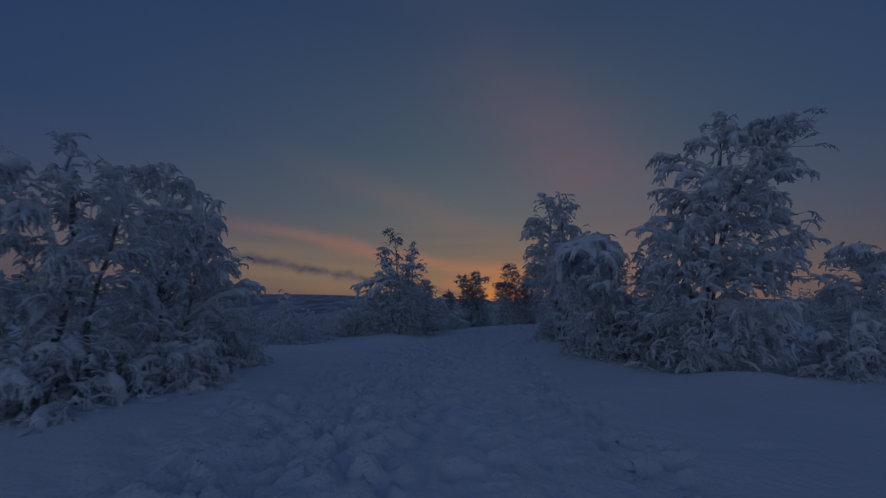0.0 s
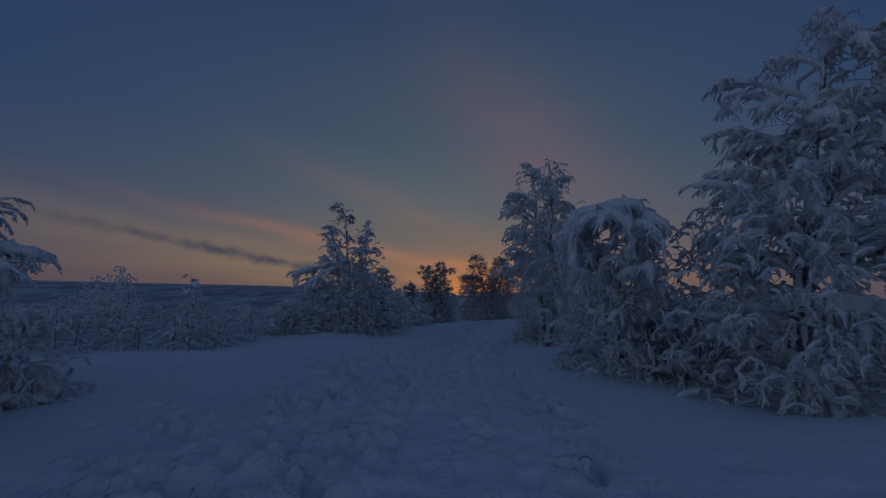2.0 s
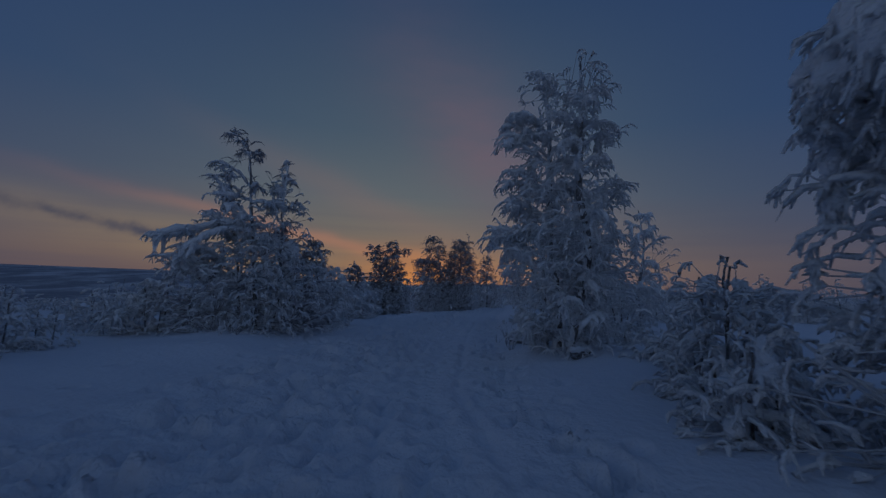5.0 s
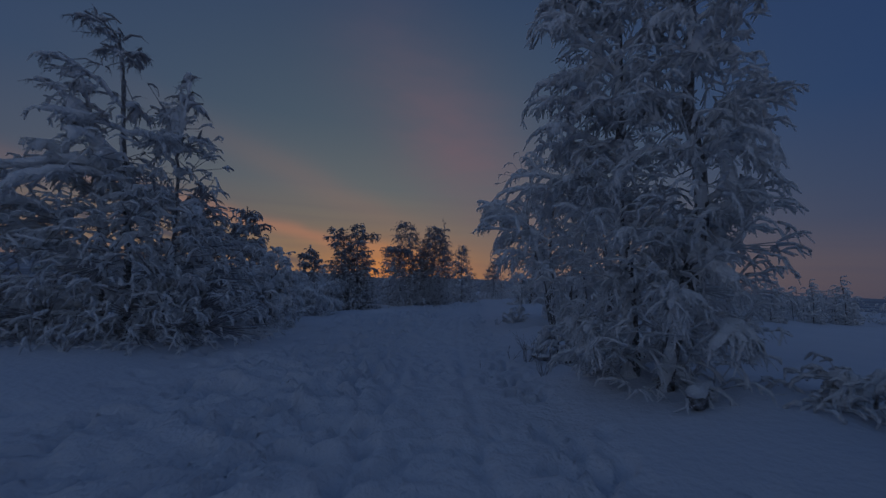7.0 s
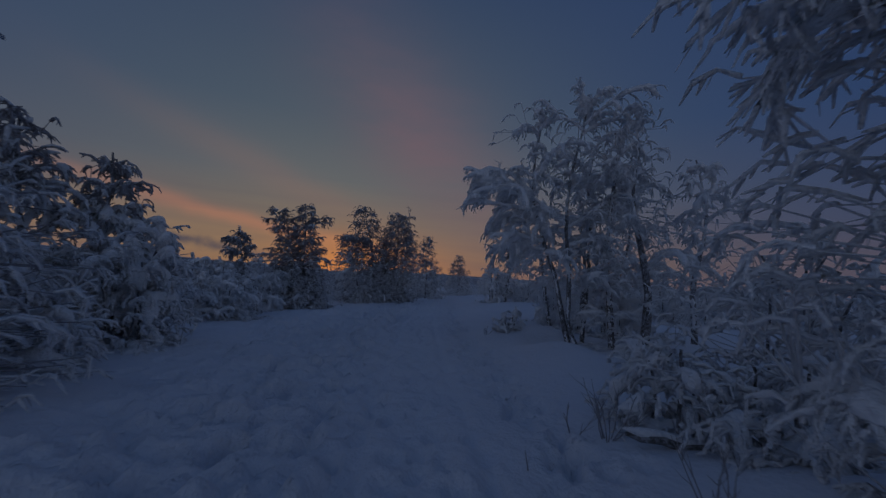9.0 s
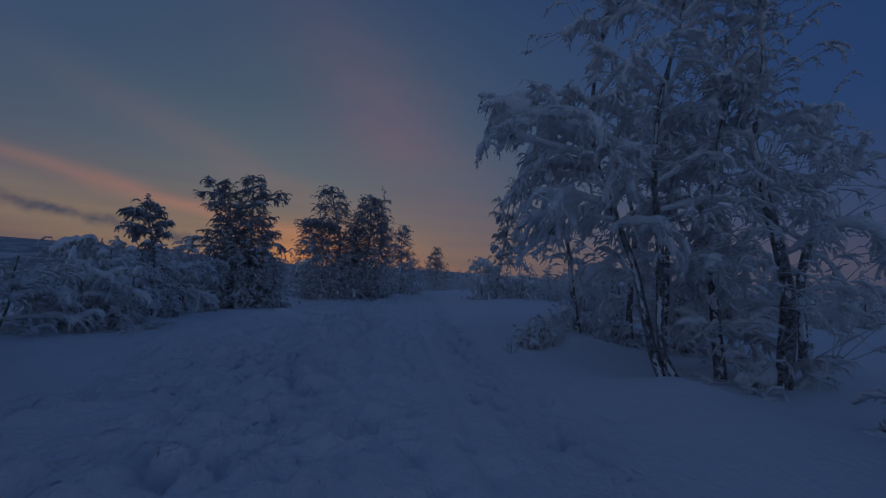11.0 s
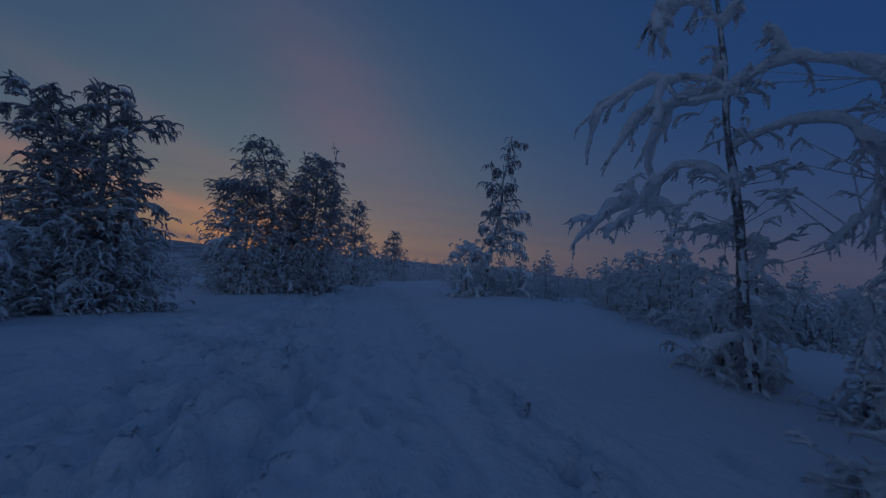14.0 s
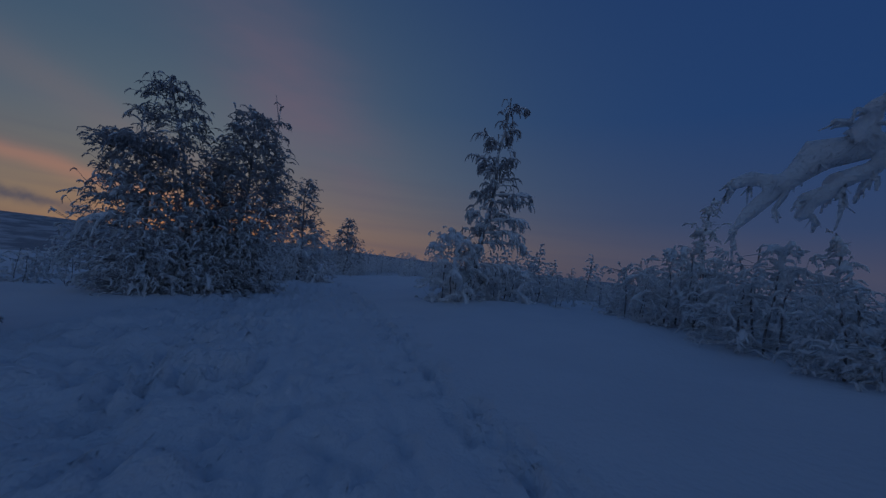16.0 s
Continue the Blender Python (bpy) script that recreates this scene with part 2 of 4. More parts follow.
def land(x, y):
    """Height of the snow with no tracks in it."""
    x, y = np.asarray(x, float), np.asarray(y, float)
    u = x - path_x(y)
    z = np.interp(y, PATH_Y, PATH_Z)
    z = z + smooth(30, 45, y) * 0.055 * np.clip(u, -10, 9)
    z = z + 0.10 * (smooth(1.6, 3.4, u) + smooth(3.0, 5.0, -u)) * (1 - smooth(36, 46, y))
    soft = smooth(2.0, 4.5, np.abs(u))
    z = z + soft * (0.28 * (value_noise(x / 3.1, y / 3.1, 1) - 0.5) + 0.12 * (value_noise(x / 1.1, y / 1.1, 2) - 0.5))
    for bx, by, br, bh in ((8.5, 27.3, 0.8, 0.32), (6.0, 20.9, 0.9, 0.25), (7.2, 19.6, 1.2, 0.3), (6.2, 8.4, 1.0, 0.25), (10.2, 30.4, 0.9, 0.25), (8.0, 25.6, 1.0, 0.25)):
        z = z + bh * np.exp(-((x - bx) ** 2 + (y - by) ** 2) / br ** 2)
    r = np.hypot(x, y)
    z = z - 26 * smooth(45, 420, r) * smooth(20, -60, x - 0.2 * y) - 16 * smooth(90, 600, r)
    z = z + smooth(700, 3200, r) * (12 + 22 * value_noise(x / 900 + 9, y / 900 + 4, 3) + 42 * smooth(600, -1400, x - 0.1 * y))
    return z


def tracks(x, y, rng):
    """What feet and a sledge have pressed into the trail."""
    u = x - path_x(y)
    z = np.zeros_like(x)
    wide = 1.9 * smooth(26, 36, y)
    worn = smooth(-4.4 - wide, -2.9 - wide, u) * smooth(2.4, 1.7, u)
    z -= 0.06 * worn
    lumpy = 0.35 + 0.65 * smooth(-0.3, -1.0, u) * smooth(-4.3 - wide, -3.0 - wide, u)
    z += worn * lumpy * ((0.21 + 0.14 * wide / 1.9) * (value_noise(x / 0.6, y / 0.5, 5) - 0.5) + 0.11 * (0.5 - np.abs(2 * value_noise(x / 0.34, y / 0.3, 6) - 1))
                         + 0.07 * (value_noise(x / 0.2, y / 0.18, 10) - 0.5) + 0.05 * (value_noise(x / 0.13, y / 0.12, 8) - 0.5))
    belt = np.exp(-((u - 0.25) / 0.27) ** 4)
    z -= belt * (0.035 + 0.026 * np.sin(y * 2 * math.pi / 0.21 + 4.0 * value_noise(x / 0.4, y / 0.4, 7)) * (0.3 + value_noise(x / 0.3, y / 0.9, 9)))
    for ski in (-0.35, 0.85):
        z -= 0.05 * np.exp(-((u - ski) / 0.08) ** 2)
    # footprints
    near = (np.abs(u) < 6.2) & (y > -2.5) & (y < 62)
    ys, order = y[:, 0], None
    for lane, count, spread in ((-1.7, 1300, 0.65), (-0.6, 600, 0.35), (1.7, 460, 0.22), (0.3, 600, 0.5), (2.6, 40, 0.5), (-3.4, 560, 0.8)):
        for fy in np.sort(rng.uniform(-2, 60, count)):
            fu = lane + rng.normal(0, spread)
            if lane < -3 and (fy < 5 or (fy < 29 and rng.uniform() < 0.4)):
                continue
            turn, deep = rng.normal(0, 0.5), rng.uniform(0.07, 0.19) * (0.6 if -1 < lane < 1 else 1.0)
            lo, hi = np.searchsorted(ys, (fy - 0.5, fy + 0.5))
            du, dy = u[lo:hi] - fu, y[lo:hi] - fy
            c, s = math.cos(turn), math.sin(turn)
            p, q = (du * c + dy * s) / 0.10, (dy * c - du * s) / 0.165
            d = np.sqrt(p * p + q * q)
            z[lo:hi] += deep * (-np.exp(-d ** 4) + 0.16 * np.exp(-((d - 1.5) / 0.4) ** 2))
    return np.where(near, z, z * smooth(62, 55, y))


def spread_line(lo, hi, step, far, grow):
    """Places along a line: even from lo to hi, then wider and wider out to far on both sides."""
    mid = list(np.arange(lo, hi, step))
    right, s = [hi], step
    while right[-1] < far:
        s *= grow
        right.append(right[-1] + s)
    left, s = [], step
    at = lo
    while at > -far:
        s *= grow
        at -= s
        left.append(at)
    return np.array(left[::-1] + mid + right)


def make_ground():
    rng = np.random.default_rng(11)
    us = spread_line(-6.0, 2.4, 0.056, 4200, 1.17)
    ys = np.concatenate([spread_line(0.2, 30, 0.058, 4200, 1.2)])
    ys = np.concatenate([ys[ys <= 29.9], np.arange(30, 46, 0.08), np.arange(46, 75, 0.35)])
    s, at, tail = 0.35, 75.0, []
    while at < 4300:
        tail.append(at)
        s *= 1.13
        at += s
    ys = np.concatenate([ys, tail])
    U, Y = np.meshgrid(us, ys)
    X = U + path_x(Y) * np.exp(-(U / 120) ** 2)
    Z = land(X, Y) + tracks(X, Y, rng)
    n, m = X.shape
    i, j = np.meshgrid(np.arange(n - 1), np.arange(m - 1), indexing="ij")
    a = i * m + j
    me = mesh_of("ground", np.stack([X, Y, Z], -1).reshape(-1, 3), np.stack([a, a + 1, a + m + 1, a + m], -1).reshape(-1, 4), SNOW)
    U = X - path_x(Y)
    wide = 1.9 * smooth(26, 36, Y)
    trod = smooth(-4.5 - wide, -3.0 - wide, U) * smooth(2.6, 1.8, U) * smooth(70, 50, Y) * (1 - 0.45 * smooth(-1.0, -0.4, U) * smooth(1.5, 1.0, U))
    me.attributes.new("trodden", "FLOAT", "POINT").data.foreach_set("value", trod.astype(np.float32).ravel())
    tagged(new("ground", me), "blue-white snow field with a trodden trail of footprints", "snow ground", kind="structure")


make_ground()


# ---- snow-laden trees ----
def unit(v):
    return v / (np.linalg.norm(v, axis=-1, keepdims=True) + 1e-9)


def grow(start, way, length, n, pull, stir, rng):
    """N branches of n points: they set out along way, wander a little, and are bent down by the weight of snow, most at their tips."""
    p, d = np.array(start, float), unit(np.array(way, float))
    length, pull = np.asarray(length, float), np.broadcast_to(np.asarray(pull, float), (len(p),))
    out = [p.copy()]
    for i in range(1, n):
        s = i / (n - 1)
        d = d + rng.normal(0, stir, d.shape)
        d[:, 2] -= pull * s ** 1.3 / (n - 1) * 1.6
        d = unit(d)
        p = p + d * (length / (n - 1))[:, None]
        out.append(p.copy())
    return np.stack(out, 1)


def along(P, k, s):
    """Points at s (0..1) on the paths k of P, and the way that they run there."""
    n = P.shape[1]
    f = s * (n - 1)
    i = np.minimum(f.astype(int), n - 2)
    w = (f - i)[:, None]
    a, b = P[k, i], P[k, i + 1]
    return a * (1 - w) + b * w, unit(b - a)


def bent(places, n):
    """n points, evenly spaced, on a smooth line through the places."""
    p = np.concatenate([2 * places[:1] - places[1:2], places, 2 * places[-1:] - places[-2:-1]])
    fine = []
    for a, q, r, d in zip(p, p[1:], p[2:], p[3:]):
        u = np.linspace(0, 1, 9)[:-1, None]
        fine.append(0.5 * (2 * q + (r - a) * u + (2 * a - 5 * q + 4 * r - d) * u ** 2 + (3 * q - a - 3 * r + d) * u ** 3))
    fine = np.concatenate(fine + [places[-1:]])
    run = np.concatenate([[0], np.cumsum(np.linalg.norm(np.diff(fine, axis=0), axis=1))])
    at = np.linspace(0, run[-1], n)
    return np.stack([np.interp(at, run, fine[:, i]) for i in range(3)], 1)


def strung(P, R, step):
    """Balls strung closely along the paths P with radii R: their middles and radii."""
    N, n, _ = P.shape
    longest = np.linalg.norm(np.diff(P, axis=1), axis=2).sum(1).max()
    m = max(n, int(math.ceil(longest / step)) + 1)
    f = np.linspace(0, n - 1, m)
    i = np.minimum(f.astype(int), n - 2)
    w = f - i
    C = P[:, i] * (1 - w)[None, :, None] + P[:, i + 1] * w[None, :, None]
    return C.reshape(-1, 3), (R[:, i] * (1 - w) + R[:, i + 1] * w).reshape(-1)


def snow_mass(balls, cell):
    """One skin of snow over many balls, which run together where they touch: vertices and quads."""
    C = np.concatenate([b[0] for b in balls])
    R = np.maximum(np.concatenate([b[1] for b in balls]), 0.66 * cell)
    low = C.min(0) - R.max() - 3 * cell
    size = np.ceil((C.max(0) + R.max() + 3 * cell - low) / cell).astype(int) + 1
    G = (C - low) / cell
    r = R / cell
    field = np.zeros(int(size.prod()), np.float32)
    span = np.ceil(r + 1.3).astype(int)
    for k in np.unique(span):
        pick = np.where(span == k)[0]
        box = np.arange(-k, k + 1)
        off = np.stack(np.meshgrid(box, box, box, indexing="ij"), -1).reshape(-1, 3)
        off = off[(off ** 2).sum(1) <= (k + 0.9) ** 2]
        for part_of in np.array_split(pick, max(1, len(pick) * len(off) // 3000000 + 1)):
            g, rr = G[part_of].astype(np.float32), r[part_of].astype(np.float32)
            base = np.rint(g).astype(np.int64)
            at = base[:, None] + off[None]
            d = np.sqrt((((at - g[:, None])) ** 2).sum(2))
            val = np.exp(np.minimum(3.0 * (rr[:, None] - d), 8.0))
            idx = (at[..., 0] * size[1] + at[..., 1]) * size[2] + at[..., 2]
            field += np.bincount(idx.ravel(), weights=val.ravel(), minlength=len(field)).astype(np.float32)
    F = np.log(np.maximum(field, 1e-4)).reshape(size)
    full = F > 0
    mixed = np.zeros(size - 1, np.int8)
    corners = [(a, b, c) for a in (0, 1) for b in (0, 1) for c in (0, 1)]

    def shifted(A, a, b, c):
        return A[a:A.shape[0] - 1 + a, b:A.shape[1] - 1 + b, c:A.shape[2] - 1 + c]
    for a, b, c in corners:
        mixed += shifted(full, a, b, c)
    act = np.argwhere((mixed > 0) & (mixed < 8))
    num = np.full(mixed.shape, -1, np.int64)
    num[tuple(act.T)] = np.arange(len(act))
    total, count = np.zeros((len(act), 3)), np.zeros(len(act))
    for p in corners:
        for axis in range(3):
            if p[axis]:
                continue
            q = list(p)
            q[axis] = 1
            fa, fb = F[tuple((act + p).T)], F[tuple((act + q).T)]
            cross = (fa > 0) != (fb > 0)
            w = np.where(cross, fa / np.where(cross, fa - fb, 1), 0)
            spot = np.repeat(np.array([p], float), len(act), 0)
            spot[:, axis] += w
            total += spot * cross[:, None]
            count += cross
    verts = (act + total / count[:, None]) * cell + low
    quads = []
    for axis in range(3):
        n1, n2 = (axis + 1) % 3, (axis + 2) % 3
        a = [slice(None)] * 3
        b = [slice(None)] * 3
        a[axis], b[axis] = slice(0, -1), slice(1, None)
        A, B = full[tuple(a)], full[tuple(b)]
        for flip, M in ((False, A & ~B), (True, ~A & B)):
            e = np.argwhere(M)
            u, v = np.zeros(3, int), np.zeros(3, int)
            u[n1], v[n2] = 1, 1
            ring = [num[tuple((e - d).T)] for d in (u + v, v, 0 * u, u)]
            quads.append(np.stack(ring[::-1] if flip else ring, 1))
    return verts, np.concatenate(quads)


def snowy_tree(label, x, y, h, profile, seed, category="snowy birch", trunks=((0, 0, 1.0),), lean=(0, 0), limbs=40, subs=12, twigs=4,
               snow=1.0, low=0.1, detail=1.0, droop=1.0, bare=0.12, sink=0.06, name="snowy_birch", group="", pillow=1.0, boughs=2, sprays=None, stout=1.0, stem_ways=(), ways=(), crust_share=1.0, clump=1.0, backlit_top=2.0, cell=None, tips=()):
    """A birch bowed under snow and hoar. profile: (share of height, crown radius). trunks: (dx, dy, share of height).
    stem_ways: bends of the first trunks through places of the world. ways: limbs through places of the world,
    after the share of height they leave at (0: at the first place) and how stout they are.
    tips: places of the world where limbs end, each bowed out from the nearest stem."""
    rng = np.random.default_rng(seed)
    root = tagged(new(name), label, category, group)
    root.location = (x, y, float(land(x, y)) - sink)
    pf, pr = zip(*profile)
    n = 30 if stem_ways else 12
    s = np.linspace(0, 1, n)
    stems = []
    for dx, dy, share in trunks:
        wig = np.cumsum(rng.normal(0, 0.035 * h / math.sqrt(n), (n, 2)), axis=0) * s[:, None]
        wig += 0.02 * h * (np.sin(2 * math.pi * (s[:, None] * rng.uniform(0.7, 1.4, 2) + rng.uniform(0, 1, 2))) - np.sin(2 * math.pi * rng.uniform(0, 1, 2))) * np.minimum(1, 4 * s[:, None] * (1.1 - s[:, None]))
        stems.append(np.stack([dx + (lean[0] + dx * 0.5) * s ** 1.5 + wig[:, 0], dy + (lean[1] + dy * 0.5) * s ** 1.5 + wig[:, 1],
                               share * h * 0.97 * s - 0.45 * (1 - s) ** 2], 1))
    stems = np.array(stems)
    for k, places in enumerate(stem_ways):
        stems[k] = bent(np.array(places) - np.array(root.location), n) + np.cumsum(rng.normal(0, 0.008, (n, 3)), axis=0) * s[:, None]
    r0 = (0.010 * h + 0.03) * (0.8 if len(trunks) > 2 else 1.0) * stout
    rad = np.array([r0 * share ** 0.7 * (1 - 0.86 * s) + 0.012 for _, _, share in trunks])
    for k in range(len(trunks)):
        tv = tubes(stems[k:k + 1], rad[k:k + 1] * (1 + 0.10 * rng.normal(size=n)), 9 if detail >= 0.5 else 4, rng, 0.10)
        part("trunk", mesh_of("trunk", *tv, BARK), root, "dark birch trunk with frost-patched bark")
        if detail >= 0.7 and category == "snowy birch":
            m = 110
            f = np.linspace(0.0, 0.97, m)
            at, _ = along(stems[k:k + 1], np.zeros(m, int), f)
            thick = np.interp(f, s, rad[k])
            rough = value_noise(np.arange(m) / 5.0, np.full(m, 2.0 * k), seed) + 0.5 * rng.uniform(-0.5, 0.5, m)
            at[:, 0] -= 0.5 * thick
            at[:, 1] -= 0.3 * thick
            crust = crust_share * thick * np.clip(0.15 + 0.65 * rough, 0.1, 0.8)
            part("snow_crust", mesh_of("snow_crust", *tubes(at[None], crust[None], 7, rng, 0.3), CROWN), root, "snow plastered on the windward bark")
    # limbs: steep near the top, level near the ground
    limbs = max(8, int(limbs * 0.66)) if detail >= 0.5 else limbs
    which = rng.integers(0, len(trunks), limbs)
    fr = low + (0.98 - low) * ((np.arange(limbs) + rng.uniform(0, 1, limbs)) / limbs) ** 1.08
    share = np.array([t[2] for t in trunks])[which]
    p0, _ = along(stems, which, fr)
    reach = np.interp(np.minimum(fr * share + 0.06, 1), pf, pr) * rng.uniform(0.55, 1.1, limbs)
    tilt = np.radians(np.interp(fr, (0, 0.3, 0.7, 1.0), (78, 62, 46, 28)) + rng.normal(0, 9, limbs))
    head = np.arange(limbs) * 2.399963 + rng.uniform(-0.6, 0.6, limbs)
    way = np.stack([np.cos(head) * np.sin(tilt), np.sin(head) * np.sin(tilt), np.cos(tilt)], 1)
    length = np.maximum(reach * 1.12, 0.2)
    pull = droop * np.interp(fr, (0, 0.4, 1.0), (0.9, 2.0, 2.8)) * rng.uniform(0.55, 1.35, limbs)
    L = grow(p0, way, length, 10, pull, 0.16, rng)
    if tips:
        q2 = np.array(tips, float) - np.array(root.location)
        q0 = []
        for q in q2:
            best = None
            for stem in stems:
                for _ in range(2):
                    z = q[2] if best is None else q[2] - 0.42 * best[0]
                    z = min(max(z, 0.04 * h), stem[-1, 2] - 0.02 * h)
                    spot = np.array([np.interp(z, stem[:, 2], stem[:, i]) for i in range(3)])
                    gap = math.hypot(*(q - spot)[:2])
                    if best is None or gap <= best[0] + 0.05:
                        best = (gap, spot)
            q0.append(best[1])
        q0 = np.array(q0)
        far = np.linalg.norm(q2 - q0, axis=1)
        q1 = 0.42 * q0 + 0.58 * q2
        q1[:, 2] = np.maximum(q0[:, 2], q2[:, 2]) + 0.10 * far
        v = np.linspace(0, 1, 10)[None, :, None]
        arc = (1 - v) ** 2 * q0[:, None] + 2 * v * (1 - v) * q1[:, None] + v ** 2 * q2[:, None]
        arc += rng.normal(0, 0.03, arc.shape) * v * (1.2 - v) * np.minimum(far, 1.5)[:, None, None]
        L = np.concatenate([L, arc])
        length = np.concatenate([length, far * 1.1])
    for leave, _, *places in ways:
        places = np.array(places) - np.array(root.location)
        if leave:
            places = np.concatenate([along(stems, np.zeros(1, int), np.array([leave]))[0], places])
        arc = bent(places, 10)
        arc[1:-1] += rng.normal(0, 0.025, (8, 3))
        L = np.concatenate([L, arc[None]])
        length = np.append(length, np.linalg.norm(np.diff(arc, axis=0), axis=1).sum())
    firsts = len(L)
    fixed = len(tips) + len(ways)
    if detail >= 0.5:
        k = np.repeat(np.arange(firsts), boughs)
        ss = rng.uniform(0.22, 0.85, len(k))
        keep = length[k] > 0.35
        k, ss = k[keep], ss[keep]
        q, w = along(L, k, ss)
        bl = np.clip(length[k] * 0.55 * (1.15 - 0.6 * ss) * rng.uniform(0.7, 1.3, len(k)), 0.2, 1.3)
        shaped = k >= firsts - fixed
        bl = np.where(shaped, np.minimum(0.6 * bl, 0.55), bl)
        w = 0.7 * w + 0.8 * unit(rng.normal(0, 1, w.shape) * np.array([1, 1, 0.7])) + np.array([0, 0, 0.15])
        w[:, 2] = np.where(shaped, np.minimum(w[:, 2], 0.1), w[:, 2])
        w = unit(w)
        L = np.concatenate([L, grow(q, w, bl, 10, droop * rng.uniform(0.8, 2.4, len(k)), 0.14, rng)])
        length = np.concatenate([length, bl])
    L[..., 2] = np.maximum(L[..., 2], 0.03)
    nl = len(L)
    # sprays that fill the crown, each on a thin bough of its own
    if sprays is None:
        sprays = int(6.0 * limbs)
    sprays = int(1.35 * sprays) if detail >= 0.5 else sprays
    fz = rng.uniform(max(0.0, low - 0.04), 1.0, sprays * 4)
    rz = np.interp(fz, pf, pr)
    keep = rng.uniform(0, max(pr) ** 1.6, len(fz)) < rz ** 1.6
    fz, rz = fz[keep][:sprays], rz[keep][:sprays]
    nv = len(fz)
    wv = rng.integers(0, len(trunks), nv)
    hv = rng.uniform(0, 2 * math.pi, nv)
    ragged = 0.7 + 0.42 * value_noise(hv * 1.3 + 40, fz * 7 + 3 * seed, seed) + 0.12 * rng.normal(size=nv)
    out = rz * np.sqrt(rng.uniform(0.2, 1.0, nv)) * ragged
    sv = np.array([t[2] for t in trunks])[wv]
    mid, _ = along(stems, wv, np.minimum(fz / sv, 0.985))
    V0 = mid + np.stack([np.cos(hv) * out, np.sin(hv) * out, 0.12 * rng.normal(size=nv)], 1)
    V0[:, 2] = np.maximum(V0[:, 2], 0.08)
    lr = (0.010 + 0.010 * length)[:, None] * np.linspace(1, 0.25, 10)[None, :]
    bark_pieces, snow_pieces, balls = [], [], []
    cell = cell or (0.048 if detail >= 0.9 else 0.06)
    cap = L.copy()
    shape = np.array([0.4, 0.7, 0.9, 1, 1, 1.1, 1.15, 1.15, 1.0, 0.1])
    capr = snow * (0.022 + 0.020 * np.sqrt(length))[:, None] * shape[None, :] * rng.uniform(0.55, 1.35, (nl, 10))
    most = np.full((nl, 1), 0.05)
    if fixed:
        thick = np.array([1.0] * len(tips) + [w[1] for w in ways])[:, None]
        capr[firsts - fixed:firsts] *= thick
        most[firsts - fixed:firsts] *= np.maximum(thick, 1.0)
        lr[firsts - fixed:firsts] *= np.minimum(thick, 1.0)
    # thinner snow near the top, part of the backlit dark
    capr = capr * np.where(L[..., 2] > backlit_top * h, 0.6, 1.0)
    cap[..., 2] += lr + capr * 0.45
    if detail >= 0.9:
        for i in range(firsts):
            limb = part("limb", mesh_of("limb", *tubes(L[i:i + 1], lr[i:i + 1], 6, rng, 0.1), TWIG), root)
            part("snow_cap", mesh_of("snow_cap", *tubes(cap[i:i + 1], capr[i:i + 1], 7, rng, 0.28), CROWN), limb)
        bark_pieces.append(tubes(L[firsts:, ::3], lr[firsts:, ::3], 4, rng, 0.1))
    else:
        bark_pieces.append(tubes(L[:, ::3], lr[:, ::3], 4 if detail >= 0.5 else 3, rng, 0.1))
    capr = np.minimum(0.8 * capr, most)
    # limbs given less snow so that the top reads dark against the sky
    backlit_limbs = rng.uniform(0.0, 1.0, nl) < smooth(backlit_top - 0.15, backlit_top + 0.15, L[:, 5, 2] / h)
    if detail < 0.5:
        backlit_limbs[:] = False
    if detail >= 0.5:
        balls.append(strung(cap[~backlit_limbs], capr[~backlit_limbs], 0.9 * cell))
    else:
        snow_pieces.append(tubes(cap[:, ::3], 0.8 * capr[:, ::3], 4, rng, 0.25))
    if backlit_limbs.any():
        snow_pieces.append(tubes(cap[backlit_limbs][:, ::2], 0.55 * capr[backlit_limbs][:, ::2], 4, rng, 0.25))
    # side branches
    per = max(3, int(round(subs * 1.1))) if detail >= 0.5 else max(3, subs // 2)
    k = np.repeat(np.arange(nl), per)
    ss = np.tile((np.arange(per) + 0.8) / per, nl) * 0.85 + rng.uniform(0.0, 0.15, len(k))
    keep = rng.uniform(0, 1, len(k)) < np.clip(0.35 + length[k] * 0.7, 0, 1)
    k, ss = k[keep], ss[keep]
    ns = len(k)
    p1, t1 = along(L, k, ss)
    if nv:
        p1 = np.concatenate([p1, V0])
        t1 = np.concatenate([t1, unit(np.stack([np.cos(hv), np.sin(hv), np.full(nv, 0.35)], 1))])
        k, ss = np.concatenate([k, np.zeros(nv, int)]), np.concatenate([ss, np.full(nv, 0.6)])
        ns += nv
        if detail >= 0.5:
            spots = L[:, 1::2].reshape(-1, 3)
            gap = np.linalg.norm(V0[:, None] - spots[None], axis=2) + 0.6 * np.maximum(0, spots[None, :, 2] - V0[:, None, 2])
            B0 = spots[np.argmin(gap, 1)]
            bark_pieces.append(tubes(np.stack([B0, V0], 1), np.full((nv, 2), 0.008) * np.array([1.6, 0.8]), 3, rng))
    flank = unit(np.cross(t1, np.array([0.0, 0.0, 1.0]))) * np.where(np.arange(ns) % 2, 1.0, -1.0)[:, None]
    w1 = unit(0.75 * t1 + 0.6 * flank * rng.uniform(0.3, 1.2, (ns, 1)) + 0.3 * unit(rng.normal(0, 1, (ns, 3))) + np.array([0, 0, 0.05]))
    sl = np.clip((0.17 + length[k] * 0.15 * (1.2 - 0.6 * ss)) * rng.uniform(0.55, 1.5, ns), 0.14, 0.62)
